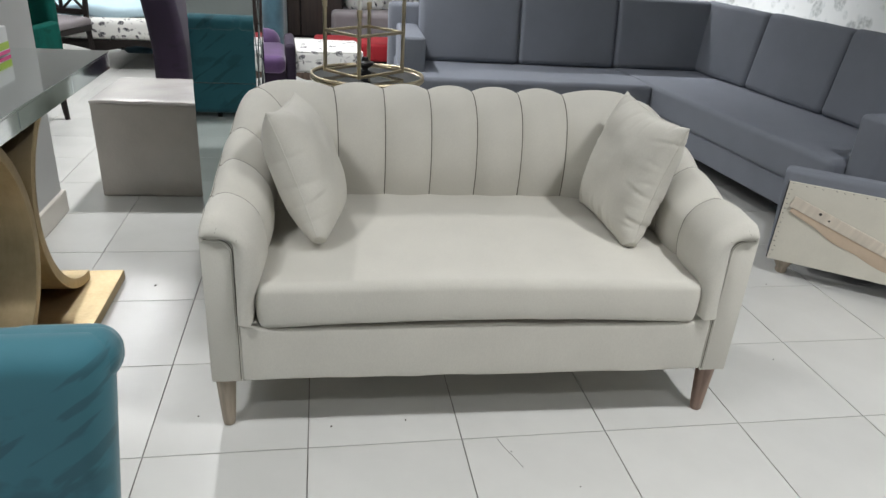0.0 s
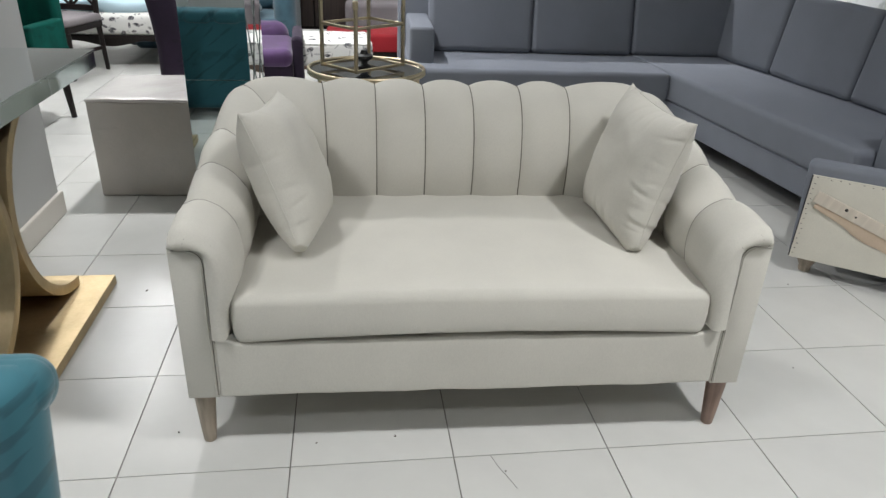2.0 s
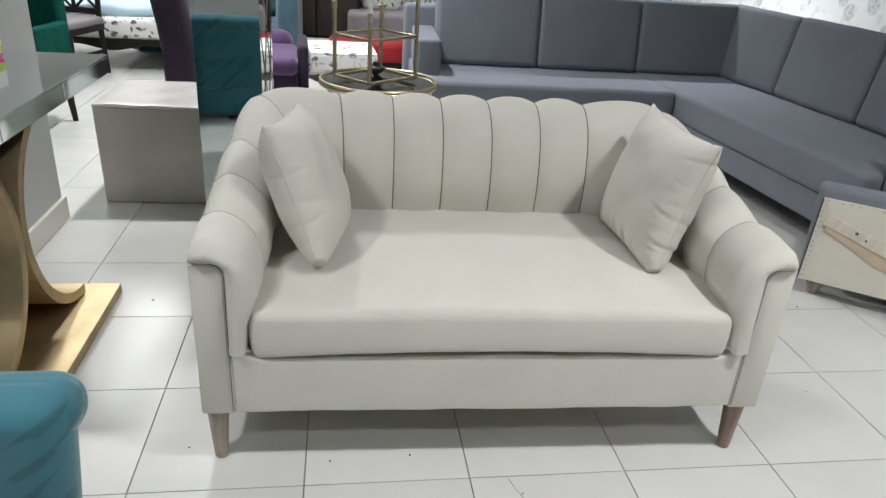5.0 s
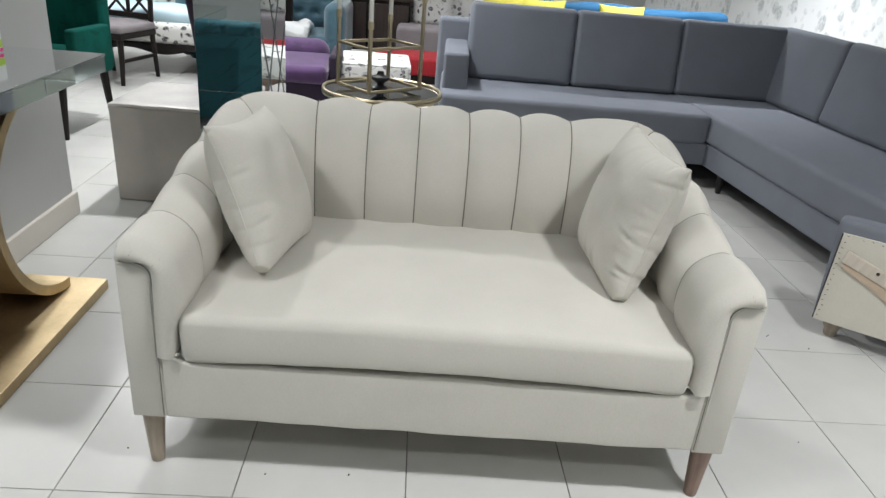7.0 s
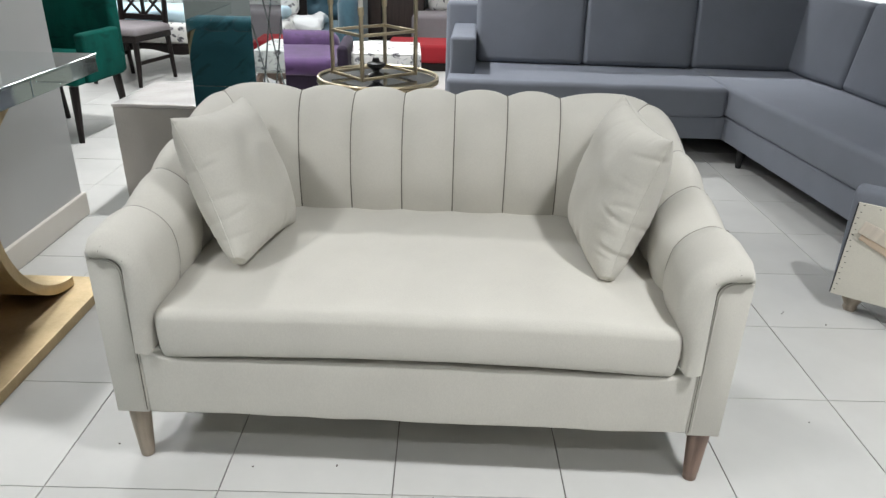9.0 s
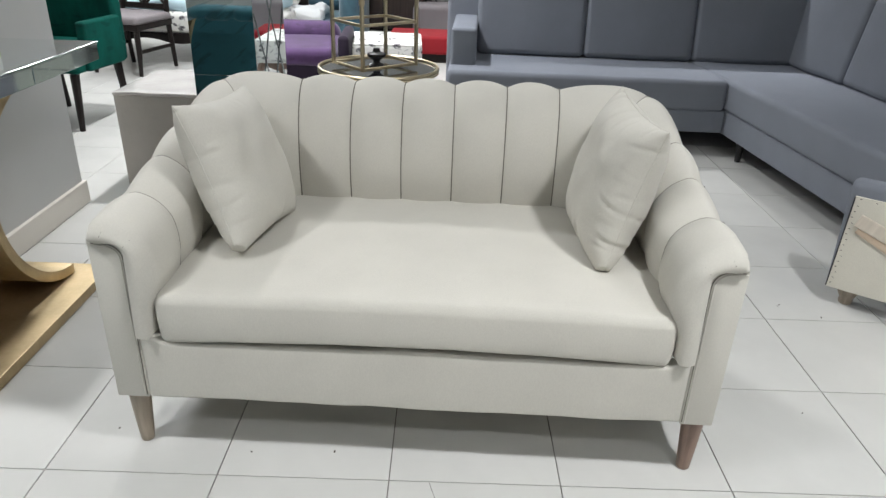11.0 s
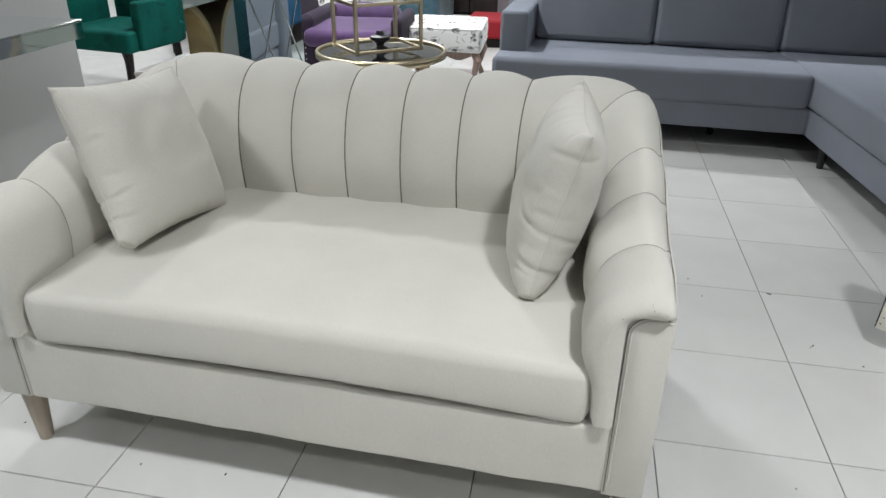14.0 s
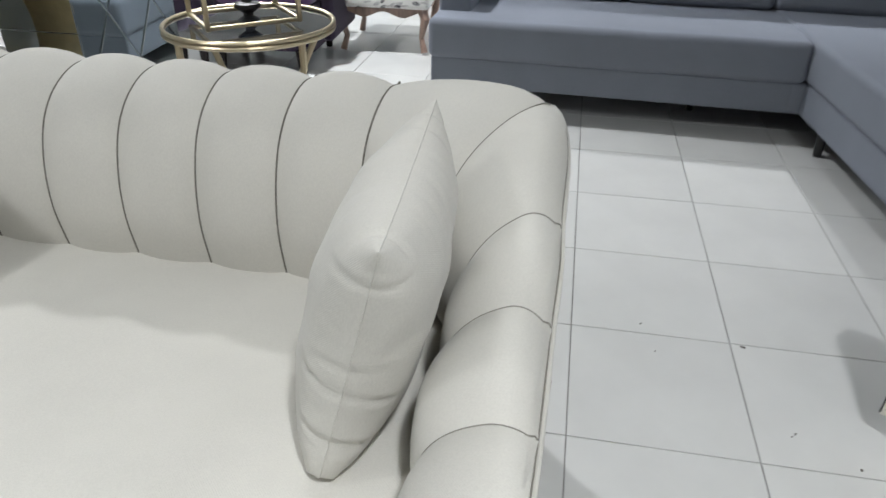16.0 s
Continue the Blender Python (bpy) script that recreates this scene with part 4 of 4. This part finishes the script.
def green_chair(m):
    ob = thing("armchair", m, "dark green velvet armchair on black wooden legs", "armchair")
    part("seat", rbox(0.5, 0.52, 0.12, 0.025, (3, 3, 1), at=(0, 0, 0.385)), M_GREEN, ob)
    part("back", rbox(0.47, 0.1, 0.68, 0.03, (3, 2, 3), at=(-0.02, 0.27, 0.69)), M_GREEN, ob)
    for x in (-0.27, 0.25):
        part("arm", rbox(0.06, 0.36, 0.27, 0.018, at=(x, 0.0, 0.465)), M_GREEN, ob)
    for x in (-0.22, 0.2):
        part("leg", tube([(x, -0.22, 0.32), (x, -0.24, 0.0)], 0.02, 8, radii=[0.026, 0.016]), M_DARKWOOD, ob)
        part("leg", tube([(x, 0.2, 0.32), (x, 0.25, 0.0)], 0.02, 8, radii=[0.026, 0.016]), M_DARKWOOD, ob)
    return ob


green_chair(pose(-2.15, 2.95, 0, 0, 0, -8))
dining_chair(pose(-2.38, 4.42, 0, 0, 0, -14) @ Matrix.Diagonal((1, 1, 0.88, 1)), M_SEATGREY, "dark wooden lattice-back dining chair with mauve grey seat")


def wavy_apron(half, top, low, waves):
    """A board with a scalloped lower edge."""
    under = [(half - 2 * half * k / 40, low + 0.016 * math.cos(k / 40 * waves * 2 * math.pi)) for k in range(41)]
    return [(-half, top), (half, top)] + under


def ottoman(m):
    ob = thing("ottoman", m, "square ottoman in white leaf-print cotton on carved legs", "ottoman")
    crown = lambda p: (p.x, p.y, p.z + (0.022 * (1 - (p.x / 0.265) ** 2) * (1 - (p.y / 0.265) ** 2) if p.z > 0 else 0) + wobble(p, 0.15, 0.005, 12))
    cushion_ob = part("cushion", rbox(0.53, 0.53, 0.155, 0.028, (8, 8, 3), 4, fn=crown, at=(0, 0, 0.327)), M_LEAF, ob)
    rim = [(0.258, -0.24), (0.258, 0.24), (0.24, 0.258), (-0.24, 0.258), (-0.258, 0.24), (-0.258, -0.24), (-0.24, -0.258), (0.24, -0.258)]
    part("piping", tube([(x, y, 0.396) for x, y in rim], 0.006, 6, closed=True), M_LEAF, cushion_ob)
    for rz in (0, 90, 180, 270):
        part("apron", slab(wavy_apron(0.225, 0.262, 0.215, 2), 0.02, "y", 0.003), M_LEG_BROWN, ob, "carved wavy brown apron", m=pose(0, 0, 0, 0, 0, rz) @ pose(0, -0.235, 0))
    for x in (-1, 1):
        for y in (-1, 1):
            part("leg", tube([(x * 0.215, y * 0.215, 0.26), (x * 0.24, y * 0.24, 0.2), (x * 0.215, y * 0.215, 0.09), (x * 0.235, y * 0.235, 0.012)], 0.02, 8, radii=[0.03, 0.027, 0.015, 0.02]), M_LEG_BROWN, ob)
    return ob


ottoman(pose(-0.345, 3.82, 0, 0, 0, 3))

purple = thing("purple_armchair", pose(-0.89, 3.4, 0, 0, 0, 3), "purple velvet armchair with nailhead trim and dark base", "armchair")
part("seat", rbox(0.5, 0.6, 0.11, 0.045, (5, 5, 1), fn=soft(15, 0.006), at=(0.05, -0.02, 0.385)), M_PURPLE, purple)
plum_base = part("base", rbox(0.5, 0.58, 0.24, 0.02, at=(0.05, 0, 0.225)), M_PLUM, purple)
part("arm", rbox(0.07, 0.5, 0.36, 0.03, at=(0.33, 0.1, 0.31)), M_PLUM, purple, "dark plum padded arm")
part("back", rbox(0.5, 0.2, 0.26, 0.09, (5, 2, 3), fn=soft(16, 0.006), at=(0.02, 0.38, 0.38)), M_PURPLE, purple)
part("arm", rbox(0.09, 0.6, 0.4, 0.04, at=(-0.2, 0.05, 0.31)), M_PLUM, purple, "dark plum padded arm")
for k in range(8):
    part("nailhead", lathe([(0.006, 0), (0.005, 0.003), (0.002, 0.005)], 8), M_STEEL, plum_base, m=pose(-0.19, -0.292, 0.13 + 0.033 * k, 90))
for x in (-0.22, 0.22):
    for y in (-0.27, 0.25):
        part("leg", lathe([(0.018, 0), (0.03, 0.11)], 12), M_DARKWOOD, purple, m=pose(x, y, 0))

wing = thing("wing_chair", pose(-1.255, 3.36, 0, 0, 0, 0), "dark plum high-backed chair with a flared back", "armchair")
part("back", rbox(0.2, 0.62, 1.0, 0.05, (3, 2, 6), fn=lambda p: (p.x - 0.16 * max(0, p.z + 0.1), p.y * (1 + 0.1 * p.z), p.z), at=(0, 0, 0.6)), M_PLUM, wing)
for x in (-0.06, 0.06):
    for y in (-0.24, 0.24):
        part("leg", lathe([(0.018, 0), (0.026, 0.12)], 12), M_DARKWOOD, wing, m=pose(x, y, 0))

settee = thing("settee", pose(-2.1, 5.05, 0, 0, 0, 0), "carved dark wooden settee with leaf-print cushions and pale blue sheet", "settee")
part("seat_cushion", rbox(1.7, 0.75, 0.18, 0.06, (10, 5, 1), fn=soft(21, 0.01), at=(0, 0, 0.33)), M_LEAF, settee)


def scallop():
    low = [(0.85 - 1.7 * k / 40, 0.185 + 0.022 * math.cos(k / 40 * 6 * math.pi)) for k in range(41)]
    return [(0.85, 0.25)] + low + [(-0.85, 0.25)]


part("apron", slab(scallop(), 0.03, "y", 0.004), M_DARKWOOD, settee, "wavy carved dark apron", m=pose(0, -0.37, 0))
part("sheet", rbox(1.6, 0.7, 0.1, 0.045, (14, 6, 1), fn=soft(22, 0.03), at=(0, 0.04, 0.455)), M_LIGHTBLUE, settee, "crumpled pale blue sheet")
part("back_cushion", rbox(1.7, 0.2, 0.45, 0.08, (8, 2, 4), fn=soft(23, 0.012), at=(0, 0.42, 0.62)), M_LEAF, settee)
part("back_frame", rbox(1.8, 0.05, 0.6, 0.02, at=(0, 0.55, 0.6)), M_DARKWOOD, settee)
for x in (-0.8, 0.8):
    for y in (-0.33, 0.5):
        part("leg", tube([(x, y, 0.26), (x * 1.02, y - 0.02, 0.18), (x, y, 0.08), (x * 1.02, y - 0.02, 0.012)], 0.025, 8, radii=[0.035, 0.03, 0.018, 0.022]), M_DARKWOOD, settee)

tufted = thing("tufted_sofa", pose(-1.45, 5.75, 0), "blue-teal button-tufted sofa with a white sheet thrown on it", "sofa")
part("seat", rbox(1.3, 0.75, 0.28, 0.05, (4, 4, 1), at=(0, -0.05, 0.17)), M_TUFT, tufted)


def buttons(p):
    a, b = p.x / 0.16, (p.z + 0.02) / 0.13
    k = math.floor(b + 0.5)
    dx = (a + 0.5 * (k % 2)) - math.floor(a + 0.5 * (k % 2) + 0.5)
    d = math.hypot(dx, b - k)
    return (p.x, p.y + (0.045 * math.exp(-(d / 0.22) ** 2) if p.y < 0 else 0), p.z)


part("back", rbox(1.3, 0.22, 0.6, 0.08, (52, 2, 26), 4, fn=buttons, at=(0, 0.38, 0.6)), M_TUFT, tufted, "deep buttoned back")
for sx in (-1, 1):
    part("arm", rbox(0.2, 0.85, 0.56, 0.09, at=(sx * 0.66, 0, 0.33)), M_TUFT, tufted)
sheet = tagged(part("folded_sheet", rbox(0.62, 0.5, 0.11, 0.045, (30, 24, 2), fn=lambda p: (p.x, p.y, p.z + wobble(p, 0.2, 0.05, 31) - 0.05 * abs(noise.noise(Vector(p) / 0.09 + Vector((3, 1, 7))))), at=(-1.33, 5.5, 0.36)), M_SHEET, smooth=60), "crumpled white sheet lying on the tufted sofa", "sheet")

bench = thing("red_bench", pose(-0.05, 5.35, 0), "low red upholstered bench on a dark base", "bench")
part("seat", rbox(0.75, 0.5, 0.155, 0.03, (3, 3, 2), at=(0, 0, 0.15)), M_RED, bench)
part("base", rbox(0.68, 0.44, 0.075, 0.01, at=(0, 0, 0.0375)), M_DARKWOOD, bench)

sideboard = thing("sideboard", pose(-0.78, 6.5, 0), "low dark brown wooden sideboard against the back", "sideboard")
part("body", rbox(1.3, 0.4, 0.5, 0.008, at=(0, 0, 0.335)), M_DARKWOOD, sideboard)
part("top", rbox(1.34, 0.44, 0.03, 0.006, at=(0, 0, 0.601)), M_BROWN, sideboard)
for k in range(3):
    part("door", rbox(0.41, 0.02, 0.44, 0.006, at=(-0.43 + 0.43 * k, -0.21, 0.335)), M_BROWN, sideboard)
for x in (-0.6, 0.6):
    for y in (-0.15, 0.15):
        part("leg", lathe([(0.018, 0), (0.025, 0.085)], 10), M_DARKWOOD, sideboard, m=pose(x, y, 0))
bag = thing("shoulder_bag", pose(-0.62, 6.46, 0.616, 0, 0, 4), "black shoulder bag with a loose strap standing on the sideboard", "bag")
part("body", rbox(0.5, 0.18, 0.42, 0.05, (4, 2, 4), fn=soft(61, 0.02), at=(0, 0, 0.21)), M_BLACK, bag)
part("strap", tube([(0.24, -0.05, 0.4), (0.29, -0.09, 0.3), (0.3, -0.11, 0.14), (0.27, -0.11, 0.04), (0.22, -0.1, 0.1)], 0.012, 6), M_BLACK, bag)

printed = thing("printed_sofa", pose(0.3, 6.3, 0), "pale leaf-print sofa with grey cushions", "sofa")
part("seat", rbox(1.1, 0.7, 0.3, 0.05, (4, 4, 1), at=(0, 0, 0.24)), M_SEATGREY, printed)
part("back", rbox(1.1, 0.2, 0.6, 0.07, (4, 2, 3), at=(0, 0.3, 0.5)), M_LEAF, printed)
part("cushion", rbox(0.4, 0.16, 0.34, 0.07, (4, 2, 4), at=(-0.2, 0.12, 0.54)), M_LEAF, printed)
part("base", rbox(1.0, 0.6, 0.1, 0.01, at=(0, 0, 0.05)), M_DARKWOOD, printed)
tagged(part("cloth_roll", rbox(0.1, 0.05, 0.5, 0.02, (2, 1, 4), at=(-0.24, 6.38, 0.866)), M_YELLOW), "upright yellow cloth roll standing on the sideboard", "cloth roll")

blue = thing("blue_sofa", pose(1.6, 4.95, 0), "blue sofa with yellow pillows behind the grey corner sofa", "sofa")
part("seat", rbox(2.1, 0.8, 0.27, 0.05, at=(0, 0, 0.275)), M_BLUE, blue)
part("back", rbox(2.1, 0.2, 0.42, 0.06, (10, 2, 3), fn=soft(41, 0.045), at=(0.05, 0.28, 0.583)), M_BLUE, blue)
part("base", rbox(2.08, 0.76, 0.15, 0.01, at=(0, 0, 0.075)), M_DARKWOOD, blue)
for k, x in enumerate((0.75, 1.05, 1.75)):
    ob = thing("yellow_pillow", pose(x - 0.04, 5.02, 0.607, -14, 0, 4 * k), "square yellow pillow on the blue sofa", "pillow", "yellow pillows")
    bm, rim = pillow_mesh(0.42, 0.13, 50.0 + k)
    part("cover", bm, M_YELLOW, ob, smooth=60)


# ---- grit on the floor ----
GRIT = [(1.23, 1.19), (1.29, 0.90), (1.40, 0.82), (1.10, 0.30), (-0.34, 0.08), (-0.14, 0.09), (1.01, 1.13), (-0.69, 0.15), (-0.95, 0.91), (0.26, -0.20), (0.12, -0.06), (0.98, 1.24), (1.28, 0.89)]
chips = None
for k, (x, y) in enumerate(GRIT):
    wide = 0.014 if k == 0 else 0.010 if k == 8 else 0.003 + 0.0015 * (k % 3)
    one = moved(rbox(wide, 0.0032 + 0.12 * wide, 0.0024, 0.0007, k=1), pose(x, y, 0.001, 0, 0, 57 * k - 25))
    chips = join(chips, one) if chips else one
hair = [(0.094, -0.004), (0.106, -0.045), (0.121, -0.078), (0.136, -0.118)]
chips = join(chips, tube([(x, y, 0.0002) for x, y in hair], 0.0007, 4))
tagged(part("floor_grit", chips, M_GRIT), "scattered dark grit and chips on the tiles", "grit", kind="stuff")


# ---- floor tiles, the last of the file ----
def tile_mesh():
    return mesh_of("tile", rbox(0.397, 0.397, 0.008, 0.0005, k=1, at=(0, 0, -0.004)), M_TILE, 0)


TILE = tile_mesh()
rest = []
for i in range(-18, 8):
    for j in range(-10, 25):
        x, y = 0.4 * i + 0.2, 0.4 * j + 0.2
        if not (X0 < x < X1 and Y0 < y < Y1):
            continue
        if -1.9 < x < 2.5 and -1.3 < y < 3.7 and len(ground.children) < 300:
            ob = new("tile", TILE)
            ob.parent = ground
            ob.matrix_basis = pose(x, y, 0)
        else:
            rest.append((x, y))
verts, faces = [], []
for x, y in rest:
    for a, b, c, d in ((-1, 1, -1, 1),):
        k = len(verts)
        verts += [(x + sx * 0.1986, y + sy * 0.1986, z) for z in (0.0, -0.004) for sx, sy in ((-1, -1), (1, -1), (1, 1), (-1, 1))]
        faces += [(k, k + 1, k + 2, k + 3)] + [(k + q, k + 4 + q, k + 4 + (q + 1) % 4, k + (q + 1) % 4) for q in range(4)]
me = bpy.data.meshes.new("far_tiles")
me.from_pydata(verts, [], faces)
me.materials.append(M_TILE)
far = tagged(new("far_tiles", me), kind="stuff")
far.parent = ground
